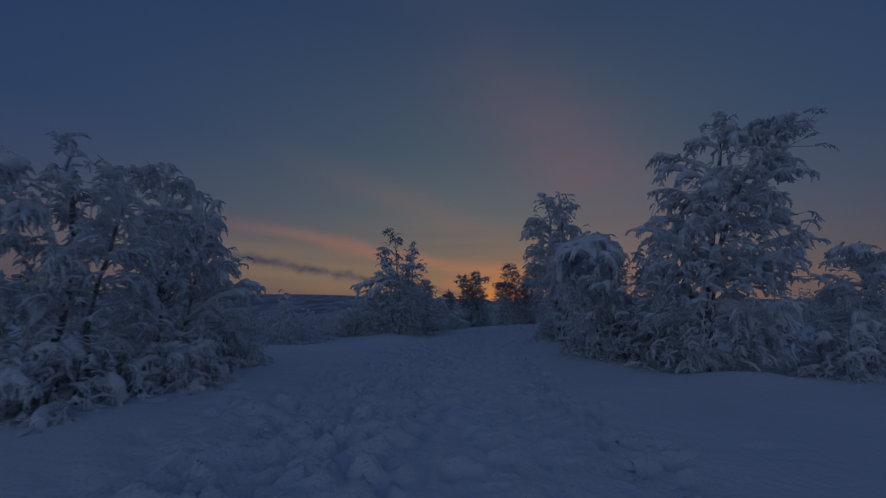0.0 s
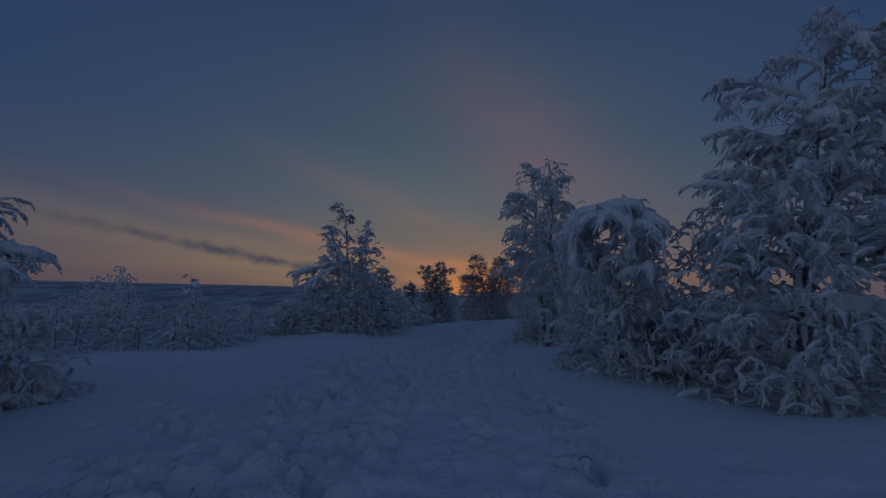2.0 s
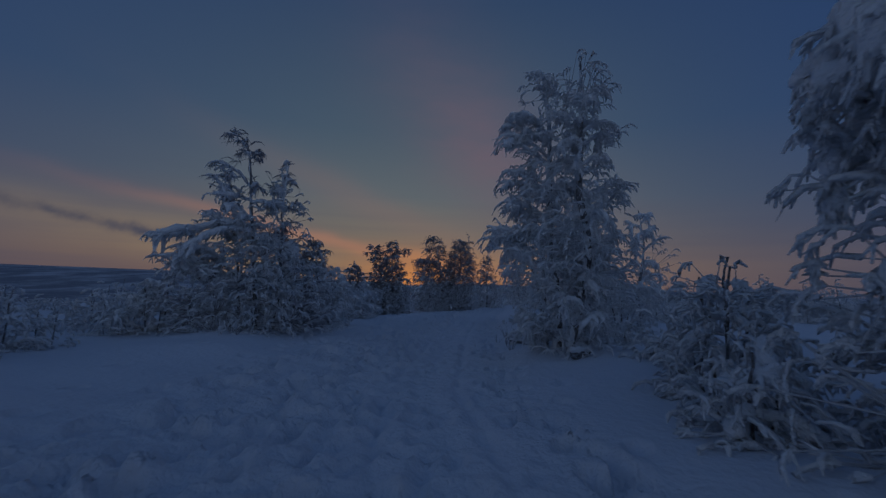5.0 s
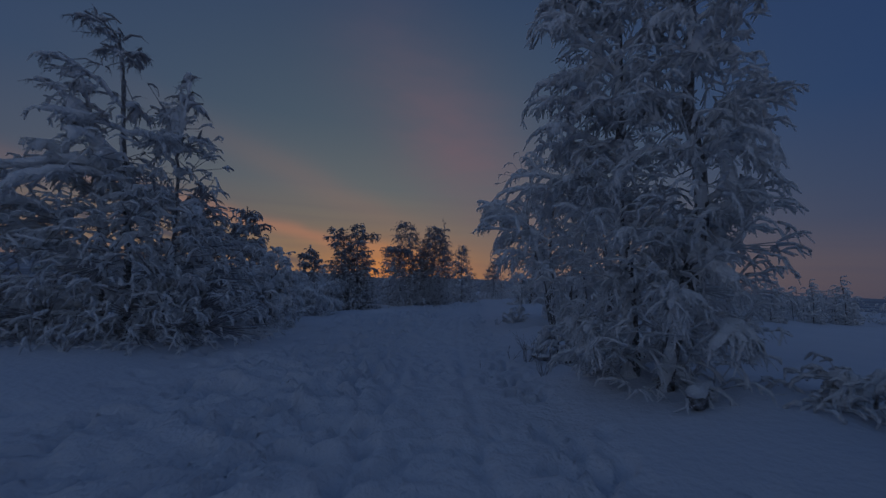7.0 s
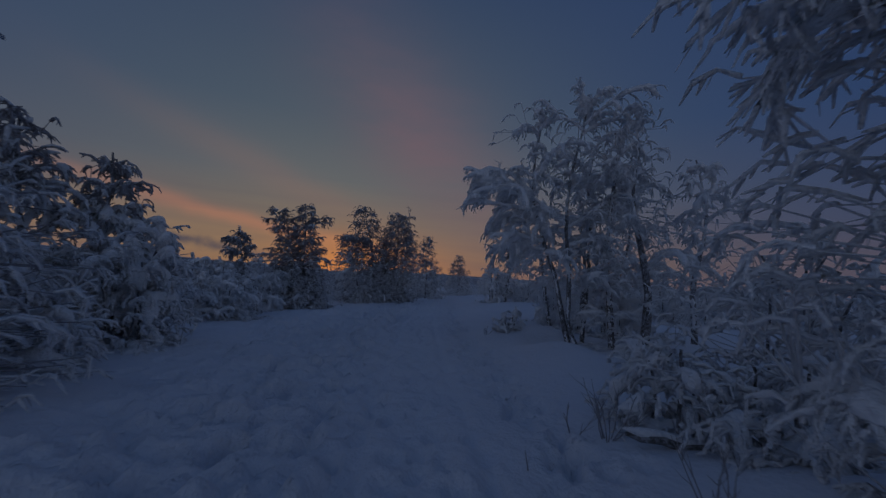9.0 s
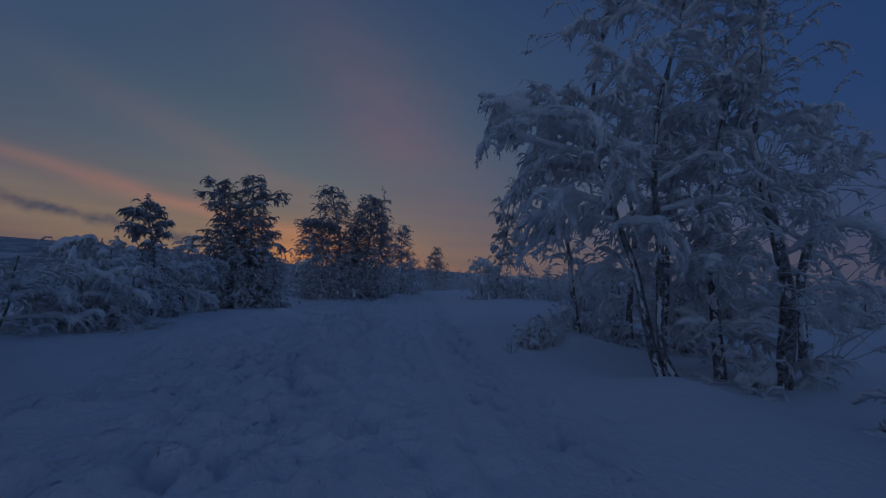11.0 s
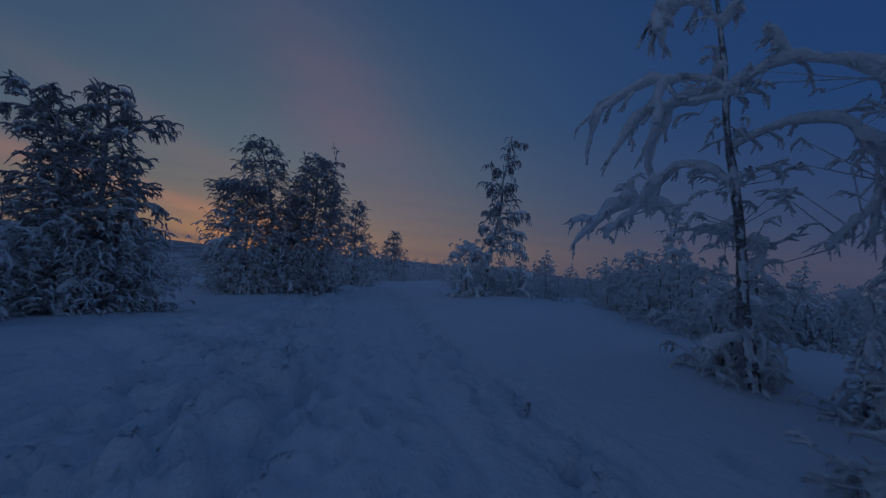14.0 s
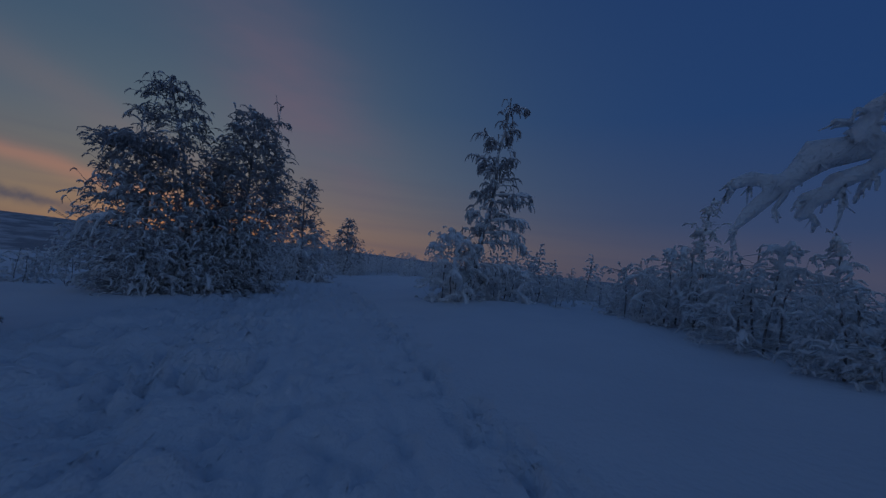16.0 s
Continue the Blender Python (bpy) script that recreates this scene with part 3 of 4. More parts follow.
    if nv:
        sl[-nv:] = rng.uniform(0.18, 0.5, nv) * (0.7 + 0.3 * min(1.0, h / 5))
    S = grow(p1, w1, sl, 6, droop * rng.uniform(0.9, 2.6, ns), 0.20, rng)
    S[..., 2] = np.maximum(S[..., 2], 0.02)
    S[:, -1] = S[:, -2] + 0.35 * (S[:, -1] - S[:, -2])
    sc = S.copy()
    scr = snow * (0.010 + 0.016 * np.sqrt(sl))[:, None] * np.array([1.1, 1.15, 1.1, 1.05, 0.95, 0.45])[None, :] * rng.uniform(0.6, 1.4, (ns, 6))
    scr = scr * (0.5 + 0.5 * clump)
    sc[..., 2] += scr * 0.4
    if detail < 0.5:
        sc, scr = sc[:, [0, 2, 4, 5]], scr[:, [0, 2, 4, 5]] * 1.25
    # backlit dark put into the crown: most sprays above this share lose their snow
    backlit_sprays = rng.uniform(0, 1, ns) < 0.88 * smooth(backlit_top - 0.18, backlit_top + 0.18, S[:, 0, 2] / h)
    if backlit_sprays.any():
        bark_pieces.append(tubes(S[backlit_sprays][:, [0, 2, 5]], scr[backlit_sprays][:, :1] * 1.0 * np.array([[1, 0.9, 0.5]]), 3, rng))
    if detail >= 0.5:
        sc, scr = sc[:, [0, 2, 4, 5]], scr[:, [0, 2, 4, 5]]
    snow_pieces.append(tubes(sc[~backlit_sprays], scr[~backlit_sprays], 3, rng, 0.25))
    # hanging twigs, most of them furred with hoar
    each = max(1, int(round((twigs + 1) * detail)))
    nt = each * ns
    k = np.repeat(np.arange(ns), each)
    p2, t2 = along(S, k, rng.uniform(0.1, 1.0, nt))
    flank = unit(np.cross(t2, np.array([0.0, 0.0, 1.0]))) * np.where(np.arange(nt) % 2, 1.0, -1.0)[:, None]
    w2 = unit(0.7 * t2 + 0.55 * flank * rng.uniform(0.2, 1.2, (nt, 1)) + 0.3 * unit(rng.normal(0, 1, (nt, 3))) - np.array([0, 0, 0.15]))
    tl = rng.uniform(0.08, 0.22, nt) * (0.75 + 0.4 * min(1.0, h / 6))
    W = grow(p2, w2, tl, 4, droop * rng.uniform(0.7, 2.4, nt), 0.16, rng)
    W[..., 2] = np.maximum(W[..., 2], 0.0)
    W[:, -1] = W[:, -2] + 0.4 * (W[:, -1] - W[:, -2])
    # a high bare share darkens a whole birch as if backlit
    naked = (rng.uniform(0, 1, nt) < bare) | backlit_sprays[k]
    wr = snow * rng.uniform(0.009, 0.021, nt)[:, None] * np.array([1.2, 1.15, 1.0, 0.5])[None, :] * rng.uniform(0.7, 1.3, (nt, 4)) * (0.5 + 0.5 * clump)
    if (~naked).any():
        snow_pieces.append(tubes(W[~naked][:, [0, 3]], wr[~naked][:, [0, 3]] / math.sqrt(detail), 3, rng, 0.2))
    if naked.any():
        bark_pieces.append(tubes(W[naked][:, [0, 3]], np.full((int(naked.sum()), 2), 0.006 if detail >= 0.95 else 0.018) * np.array([1, 0.5]), 3, rng))
    # pillows of snow that lie on the limbs
    npil = int(nl * 0.3 * pillow)
    if npil:
        k = rng.integers(0, nl, npil)
        p3, t3 = along(L, k, rng.uniform(0.3, 0.95, npil))
        t3 = unit(t3 + rng.normal(0, 0.35, t3.shape))
        pl = np.clip(0.12 + length[k] * 0.2, 0.14, 0.5) * rng.uniform(0.5, 1.35, npil)
        p3 = p3 - 0.5 * pl[:, None] * t3
        p3[:, 2] += 0.05
        B = grow(p3, t3, pl, 7, 1.0, 0.12, rng)
        B[..., 2] = np.maximum(B[..., 2], 0.05)
        br = snow * pl[:, None] * np.array([0.01, 0.17, 0.24, 0.27, 0.24, 0.17, 0.01])[None, :] * rng.uniform(0.3, 0.6, (npil, 7))
        if detail >= 0.5:
            balls.append(strung(B, br, cell))
        else:
            snow_pieces.append(tubes(B[:, ::2], br[:, ::2], 4, rng, 0.25))
    # backlit birches get the darker twig colour in place of shade
    if bark_pieces:
        part("twig_work", mesh_of("twig_work", *joined(bark_pieces), BARE_AND_BACKLIT if backlit_top < 0.8 else TWIG), root, "bare twigs, darkened in the tops of backlit birches")["kind"] = "stuff"
    if balls:
        snow_pieces.append(snow_mass(balls, cell))
    part("snow_crown", mesh_of("snow_crown", *joined(snow_pieces), CROWN), root, "thick snow and hoarfrost on drooping twigs")["kind"] = "stuff"
    return root


DOME = ((0, 0.9), (0.3, 1.0), (0.6, 0.95), (0.85, 0.6), (1.0, 0.25))


def scaled(profile, r):
    return tuple((f, q * r) for f, q in profile)


def bush(label, x, y, h, r, seed, **more):
    stems = tuple((0.25 * r * math.cos(a), 0.25 * r * math.sin(a), s) for a, s in ((0.4, 1.0), (2.3, 0.85), (4.1, 0.92), (5.3, 0.7)))
    opts = dict(trunks=stems, limbs=26, subs=8, twigs=4, snow=1.25, low=0.04, droop=1.1, bare=0.12, stout=0.4, name="snowy_bush", category="snowy bush", sink=0.04, pillow=1.4)
    opts.update(more)
    return snowy_tree(label, x, y, h, scaled(DOME, r), seed, **opts)


# the tall birches along the trail
snowy_tree("tall snow-laden birch with a bent top and one long arching limb", -2.46, 24.97, 6.0,
           ((0, 2.1), (0.15, 2.2), (0.3, 2.0), (0.45, 1.35), (0.6, 0.95), (0.75, 0.75), (0.9, 0.45), (1, 0.3)), 101,
           trunks=((0, 0, 1.0), (0.5, 0.3, 0.72), (-0.5, 0.2, 0.6)), limbs=50, subs=10, twigs=3, backlit_top=0.78, bare=0.15, pillow=0.6, sprays=1100, low=0.02, snow=1.15,
           stem_ways=(((-2.47, 24.97, -0.98), (-2.58, 24.92, 1.16), (-2.78, 24.84, 3.12), (-2.87, 24.81, 4.58), (-3.03, 24.75, 5.35), (-3.46, 24.58, 5.61)),),
           ways=((0.5, 1.2, (-3.53, 24.34, 2.68), (-4.17, 24.09, 2.31), (-4.71, 23.88, 2.25), (-5.01, 23.76, 1.97), (-5.03, 23.75, 1.48)),
                 (0.5, 1.1, (-3.67, 24.82, 2.62), (-4.31, 24.57, 2.27), (-4.80, 24.38, 2.22), (-5.04, 24.29, 1.95), (-5.03, 24.29, 1.32)),
                 (0.5, 1.0, (-3.39, 24.07, 2.37), (-3.86, 23.89, 2.05), (-4.16, 23.77, 1.95), (-4.33, 23.70, 1.70), (-4.34, 23.70, 1.32))),
           tips=((-3.62, 24.40, 5.49), (-3.26, 24.46, 5.29), (-2.58, 24.51, 4.98), (-3.14, 24.96, 5.50), (-3.77, 23.93, 4.41), (-4.02, 24.28, 4.05), (-3.90, 24.69,
           4.50), (-3.74, 24.01, 3.45), (-3.64, 24.48, 3.81), (-4.01, 24.39, 2.89), (-3.42, 24.10, 3.16), (-1.79, 25.04, 4.83), (-2.06, 25.23, 4.52), (-2.15,
           24.96, 4.03), (-2.25, 25.17, 3.48), (-1.75, 24.85, 3.29), (-1.65, 24.96, 2.80), (-4.86, 23.60, 1.48), (-4.79, 23.99, 1.20), (-4.68, 24.41, 1.41),
           (-4.33, 24.24, 1.13), (-4.85, 24.21, 1.78), (-3.93, 24.21, 1.16), (-1.52, 25.48, 2.19), (-1.19, 25.02, 1.53), (-1.10, 25.23, 0.70), (-1.35, 25.48,
           -0.09), (-4.15, 24.44, 0.21), (-3.50, 24.41, -0.24), (-1.92, 24.72, -0.43), (-2.81, 24.54, -0.36)))
snowy_tree("tall two-trunked birch thick with snow and hoarfrost", 5.63, 20.3, 7.6,
           ((0, 0.7), (0.1, 0.9), (0.2, 1.1), (0.4, 1.1), (0.55, 1.0), (0.7, 0.9), (0.85, 0.8), (1, 0.4)), 102, lean=(-0.3, 0.1),
           trunks=((0, 0, 1.0), (0.02, -0.6, 0.95)), limbs=52, subs=11, low=0.08, snow=1.05, sprays=720, stout=1.05, crust_share=1.5, twigs=4, pillow=0.25,
           tips=((3.84, 20.95, 2.20), (4.04, 20.86, 2.44), (4.40, 21.04, 3.01), (4.25, 20.61, 3.17), (4.32, 21.17, 3.79), (4.38, 21.12, 4.08), (4.07, 20.63, 4.74),
           (4.21, 20.81, 5.24), (4.40, 20.75, 5.51), (4.52, 20.25, 5.44), (6.56, 18.99, 3.50), (6.76, 19.25, 3.30), (6.10, 19.07, 2.93), (6.58, 19.12, 2.23),
           (6.29, 18.93, 1.96), (6.29, 19.33, 1.88), (6.45, 19.49, 1.61), (5.92, 19.29, 1.38), (4.61, 20.16, -0.13), (4.74, 20.12, 0.25), (5.19, 20.17, 0.92),
           (5.74, 19.27, 2.44), (5.89, 19.21, 3.81)) + ((5.09, 20.11, 6.47), (5.91, 20.05, 5.97), (6.47, 19.48, 5.95), (6.62, 19.41, 4.77), (4.15, 20.60, 4.93),
           (4.20, 20.22, 3.79), (6.58, 19.54, 4.25)))
snowy_tree("broad birch with heavy pillows of snow on its limbs", 6.6, 10.6, 6.6,
           ((0, 1.8), (0.15, 2.0), (0.35, 1.9), (0.55, 1.6), (0.7, 1.2), (0.85, 0.9), (1, 0.4)), 103, clump=1.2,
           trunks=((0, 0, 1.0), (0.1, -0.1, 0.95)), limbs=60, subs=10, twigs=4, sprays=560, snow=1.3, low=0.03, bare=0.1, pillow=2.0,
           stem_ways=(((6.57, 10.62, -0.41), (6.79, 10.48, 1.88), (6.99, 10.36, 3.33), (7.16, 10.25, 4.81), (7.31, 10.16, 6.16)), ((6.65, 10.53, -0.40), (6.90, 10.38, 1.87), (7.28, 10.13, 3.73), (7.79, 9.81, 4.96), (8.35, 9.45, 5.77))),
           tips=((7.11, 10.03, 6.21), (7.35, 9.80, 5.82), (8.22, 10.31, 6.02), (8.00, 8.92, 5.70), (8.94, 9.86, 5.70), (8.84, 10.22, 5.73), (9.12, 10.23, 5.15),
           (8.26, 9.11, 4.42), (8.04, 9.34, 3.90), (7.98, 9.79, 4.09), (6.01, 11.35, 5.37), (5.77, 10.64, 4.93), (6.62, 10.69, 5.67), (5.91, 11.47, 4.44), (5.96,
           11.51, 3.67), (5.09, 10.68, 3.23), (9.63, 10.27, 2.97), (7.71, 8.69, 2.36), (7.99, 9.31, 1.96), (8.41, 9.76, 3.44), (5.83, 11.73, 2.41), (5.30, 11.13,
           0.98), (6.12, 11.29, 0.36), (7.94, 9.86, 2.27), (7.40, 9.81, 1.31), (7.76, 9.54, 4.58)))
snowy_tree("birch bowed into a snow-roofed arch beside the trail", 5.2, 12.3, 3.2,
           ((0, 1.1), (0.3, 1.2), (0.6, 1.0), (0.8, 0.8), (1, 0.5)), 104, lean=(-0.6, -0.3), trunks=((0, 0, 1.0), (0.3, 0.4, 0.9), (-0.2, 0.5, 0.85)),
           limbs=30, snow=1.2, pillow=1.2, droop=1.3, low=0.03, sprays=260,
           ways=((0.7, 1.7, (4.47, 11.84, 3.07), (4.15, 12.13, 3.10), (3.85, 12.40, 2.98), (3.63, 12.60, 2.75), (3.57, 12.65, 2.40)),
                 (0.7, 1.7, (4.80, 12.01, 3.13), (4.47, 12.31, 3.24), (4.16, 12.59, 3.13), (3.88, 12.85, 2.89), (3.80, 12.92, 2.33)),
                 (0.7, 1.6, (4.19, 11.62, 2.92), (3.88, 11.90, 2.95), (3.59, 12.16, 2.79), (3.46, 12.28, 2.51), (3.51, 12.24, 1.94)),
                 (0.7, 1.5, (4.06, 11.33, 2.75), (3.78, 11.59, 2.78), (3.56, 11.79, 2.65), (3.44, 11.90, 2.39), (3.45, 11.88, 1.82)),
                 (0.7, 1.5, (4.79, 11.68, 2.88), (4.98, 11.51, 2.73), (5.12, 11.38, 2.50)),
                 (0.7, 1.4, (4.46, 11.31, 2.67), (4.63, 11.15, 2.51), (4.76, 11.03, 2.21))),
           tips=((3.32, 12.27, 2.57), (3.65, 12.79, 2.43), (3.98, 13.15, 2.17), (3.44, 11.93, 1.76), (4.07, 12.30, 1.63), (3.83, 12.62, 2.98), (3.70, 11.87, 2.94),
           (4.03, 11.80, 3.01), (4.94, 12.34, 3.32), (5.22, 12.10, 3.06), (4.50, 11.09, 2.58), (4.05, 12.60, 2.17), (4.58, 12.59, 2.35), (4.11, 11.67, 2.03),
           (4.77, 11.77, 2.36), (4.36, 11.07, 1.83), (3.74, 12.25, 2.94), (4.25, 12.36, 3.19), (3.70, 12.71, 2.83)))
snowy_tree("two-stemmed birch with curved trunks and a drooping snowy hook", 9.35, 28.1, 7.3,
           ((0.1, 0.3), (0.2, 0.9), (0.35, 1.7), (0.5, 1.95), (0.7, 1.9), (0.85, 1.5), (1, 0.8)), 105, stout=0.75,
           trunks=((0, 0, 1.0), (0.15, -0.2, 0.92), (1.1, 0.9, 0.85)), limbs=38, subs=9, low=0.26, sprays=190, twigs=4, bare=0.1, snow=1.0, pillow=0.4, crust_share=0.75,
           stem_ways=(((9.3, 28.14, -0.95), (9.22, 28.33, -0.35), (9.15, 28.48, 0.35), (9.08, 28.62, 0.95), (8.9, 28.95, 1.9), (8.71, 29.25, 3.1), (8.75, 29.3, 4.6), (8.95, 29.1, 6.0)),
                      ((9.4, 27.95, -0.95), (9.27, 28.19, -0.35), (9.26, 28.23, 0.5), (9.24, 28.26, 1.3), (9.2, 28.38, 2.3), (9.3, 28.4, 3.6), (9.6, 28.2, 5.6))),
           ways=((0.6, 1.7, (8.2, 29.87, 3.6), (7.84, 30.24, 3.85), (7.5, 30.55, 3.7), (7.4, 30.65, 3.1)), (0.58, 1.7, (8.15, 29.8, 3.45), (7.8, 30.2, 3.65), (7.48, 30.6, 3.45), (7.42, 30.7, 3.0)),
                 (0.56, 1.5, (8.25, 29.75, 3.3), (7.95, 30.15, 3.5), (7.65, 30.4, 3.35), (7.5, 30.45, 2.9)), (0.62, 1.5, (8.3, 29.8, 3.8), (7.9, 30.2, 3.95), (7.55, 30.5, 3.85), (7.42, 30.6, 3.4)),
                 (0.5, 1.2, (8.3, 29.6, 2.6), (7.95, 30.1, 2.5), (7.8, 30.4, 1.9)), (0.42, 1.2, (8.4, 29.5, 1.7), (8.1, 30.0, 1.6), (7.95, 30.25, 1.0)),
                 (0.45, 1.2, (9.6, 29.3, 2.3), (9.7, 29.9, 2.1), (9.7, 30.2, 1.5))),
           tips=((6.53, 29.25, 2.66), (7.26, 30.10, 3.24), (7.62, 29.89, 2.35), (7.26, 29.01, 1.85), (7.76, 29.79, 1.62), (8.25, 29.78, 4.00), (7.64, 29.30, 3.16),
           (8.37, 28.86, 4.53), (8.40, 28.64, 5.41), (9.16, 28.18, 6.04), (10.17, 27.90, 6.12), (10.50, 26.83, 5.80), (9.66, 28.07, 5.72), (8.73, 29.03, 5.30),
           (8.03, 29.43, 2.59)))
snowy_tree("gnarled sparse birch with bare arching limbs under snow", 12.25, 32.8, 5.7,
           ((0, 0.35), (0.2, 0.5), (0.35, 0.6), (0.6, 0.5), (0.8, 0.4), (1, 0.25)), 106, limbs=10, subs=5, boughs=1, low=0.03, sprays=70, snow=1.15, clump=1.3, pillow=1.5, stout=0.9,
           stem_ways=(((12.25, 32.8, -1.1), (12.1, 32.95, 0.1), (11.95, 33.0, 1.2), (11.71, 33.11, 2.6), (11.63, 33.13, 3.4), (11.5, 33.2, 4.2), (11.36, 33.23, 4.7)),),
           ways=((0.96, 1.3, (11.1, 33.45, 4.85), (10.85, 33.7, 4.65), (10.8, 33.8, 4.2), (10.95, 33.75, 3.8)), (0.9, 1.1, (11.2, 33.5, 4.5), (11.0, 33.7, 4.4), (10.9, 33.75, 4.0)),
                 (0.74, 1.2, (11.3, 33.6, 3.45), (10.9, 34.1, 3.3), (10.6, 34.5, 3.0), (10.55, 34.6, 2.5)), (0.72, 1.1, (11.4, 33.6, 3.1), (11.1, 34.1, 2.9), (10.9, 34.4, 2.4)),
                 (0.74, 1.2, (11.75, 33.85, 3.35), (12.0, 34.4, 3.0), (12.4, 34.65, 2.35), (12.9, 34.6, 1.75)),
                 (0, 1.9, (12.95, 34.35, 1.65), (12.9, 34.55, 1.8), (12.97, 35.05, 2.0), (12.93, 35.5, 1.98), (12.7, 35.9, 1.65), (12.45, 36.3, 1.05)),
                 (0, 1.2, (12.95, 35.0, 2.0), (12.9, 35.3, 1.75), (12.85, 35.6, 1.55), (12.8, 35.7, 1.3)),
                 (0, 1.2, (12.95, 35.3, 2.02), (12.85, 35.3, 2.3), (12.75, 35.2, 2.45)),
                 (0.74, 1.2, (11.7, 32.6, 3.45), (11.75, 32.1, 3.35), (11.85, 31.6, 2.95), (11.9, 31.4, 2.4)), (0.6, 1.2, (11.95, 32.5, 2.7), (12.3, 32.0, 2.6), (12.5, 31.7, 2.0)),
                 (0.5, 1.1, (11.6, 33.5, 2.2), (11.5, 33.9, 2.1), (11.5, 34.1, 1.6))))
snowy_tree("many-branched snowy birch with several dark stems", 12.5, 31.2, 6.4,
           ((0.05, 0.7), (0.2, 1.2), (0.4, 1.6), (0.6, 1.6), (0.8, 1.3), (1, 0.6)), 107,
           trunks=((0, 0, 1.0), (0.5, -0.4, 0.92), (0.2, -1.1, 0.85)), limbs=34, subs=8, twigs=3, low=0.2, sprays=90)
snowy_tree("snowy birch with long frosted limbs over the drift", 10.95, 27.3, 6.8,
           ((0, 0.8), (0.15, 1.1), (0.3, 1.4), (0.6, 1.4), (0.8, 1.1), (1, 0.5)), 108,
           trunks=((0, 0, 1.0), (-0.4, 0.65, 0.9)), limbs=44, subs=9, twigs=4, low=0.04, sprays=230, snow=1.15, pillow=1.2)
snowy_tree("snowy birch standing back from the trail", 14.5, 28.5, 6.2,
           ((0, 1.0), (0.3, 1.6), (0.6, 1.6), (0.8, 1.2), (1, 0.5)), 109, limbs=28, subs=8, sprays=70, low=0.2, detail=0.7)

# the group at the start of the walk
snowy_tree("spreading snow-bowed birch with dark crooked stems", -6.0, 6.3, 4.0,
           ((0, 0.9), (0.3, 1.1), (0.6, 1.1), (0.85, 0.8), (1, 0.4)), 110, trunks=((0, 0, 1.0), (-0.5, -0.5, 0.9), (0.4, 0.4, 0.8)),
           limbs=40, snow=1.1, low=0.03, sprays=260, pillow=0.7,
           tips=((-6.32, 5.64, 3.23), (-6.22, 5.83, 3.37), (-6.05, 6.10, 3.31), (-6.00, 6.40, 3.15), (-6.13, 6.40, 2.86), (-6.17, 5.99, 2.69), (-6.14, 5.86, 2.24),
           (-6.25, 6.27, 2.17), (-6.45, 5.91, 2.88), (-5.88, 6.37, 2.36), (-5.67, 6.41, 1.83), (-6.12, 6.23, 0.46), (-6.40, 6.23, -0.04), (-5.85, 6.42, 0.26)))
snowy_tree("snow-bowed birch with limbs hanging to the drift", -6.0, 8.9, 3.9,
           ((0, 1.2), (0.3, 1.2), (0.6, 1.1), (0.85, 0.8), (1, 0.4)), 111, trunks=((0, 0, 1.0), (-0.4, 0.3, 0.85), (0.3, 0.2, 0.7)),
           limbs=44, snow=1.1, low=0.03, sprays=360, pillow=0.7,
           tips=((-6.72, 8.34, 4.09), (-6.70, 7.64, 3.49), (-6.56, 8.71, 4.21), (-6.12, 8.64, 4.27), (-5.86, 8.99, 4.00), (-5.51, 9.67, 3.68), (-5.19, 9.00, 3.18),
           (-5.75, 9.26, 3.80), (-5.81, 9.34, 2.68), (-5.62, 9.26, 2.48), (-5.21, 9.91, 2.18), (-4.86, 9.07, 1.88), (-4.44, 9.80, 1.72), (-4.31, 9.26, 1.51),
           (-7.36, 8.55, 3.30), (-7.07, 7.69, 2.34), (-4.73, 9.66, 0.99), (-5.13, 10.39, -0.16), (-5.12, 10.05, -0.77), (-5.97, 9.10, -0.09), (-6.36, 8.62,
           0.10), (-5.60, 9.16, 1.00)))
snowy_tree("snowy birch behind the drift", -7.4, 11.0, 4.6,
           ((0, 1.3), (0.3, 1.3), (0.6, 1.1), (0.85, 0.8), (1, 0.3)), 112, limbs=40, low=0.03)
bush("low willow bush buried deep in snow", -4.8, 7.4, 0.7, 0.7, 113)
bush("low willow bush buried deep in snow", -5.2, 5.6, 0.9, 0.8, 114)
bush("low willow bush buried deep in snow", -5.5, 10.4, 1.1, 0.8, 131)

# groups ahead on both sides
snowy_tree("small birch with ragged spreading head above snow domes", -1.3, 30.8, 4.1, ((0, 1.5), (0.4, 1.4), (0.7, 1.0), (0.9, 0.6), (1, 0.3)), 115, limbs=36, backlit_top=0.68, bare=0.4, snow=1.4, clump=1.4, pillow=1.5, detail=0.7, low=0.02,
           tips=((-0.66, 30.54, 2.36), (-0.88, 30.86, 1.82), (-1.11, 30.76, 2.71), (-1.40, 30.74, 2.61), (-1.76, 30.42, 2.28), (-1.98, 30.85, 1.93), (-1.98, 30.46,
           1.51), (-0.74, 30.63, 1.42), (-0.60, 31.12, 0.95), (-0.56, 30.70, -0.09), (-0.13, 31.22, -0.64), (-1.87, 30.46, 0.34)))
snowy_tree("umbrella-crowned small snowy birch", -2.4, 30.0, 4.3, ((0, 1.4), (0.4, 1.3), (0.7, 0.8), (0.9, 0.7), (1, 0.4)), 137, limbs=34, backlit_top=0.72, bare=0.4, snow=1.4, clump=1.4, pillow=1.5, detail=0.7, low=0.02,
           tips=((-2.42, 30.02, 2.30), (-2.32, 30.31, 2.72), (-2.09, 30.45, 2.45), (-2.28, 30.02, 2.16), (-2.11, 30.40, 2.02), (-2.48, 30.01, 2.07)))
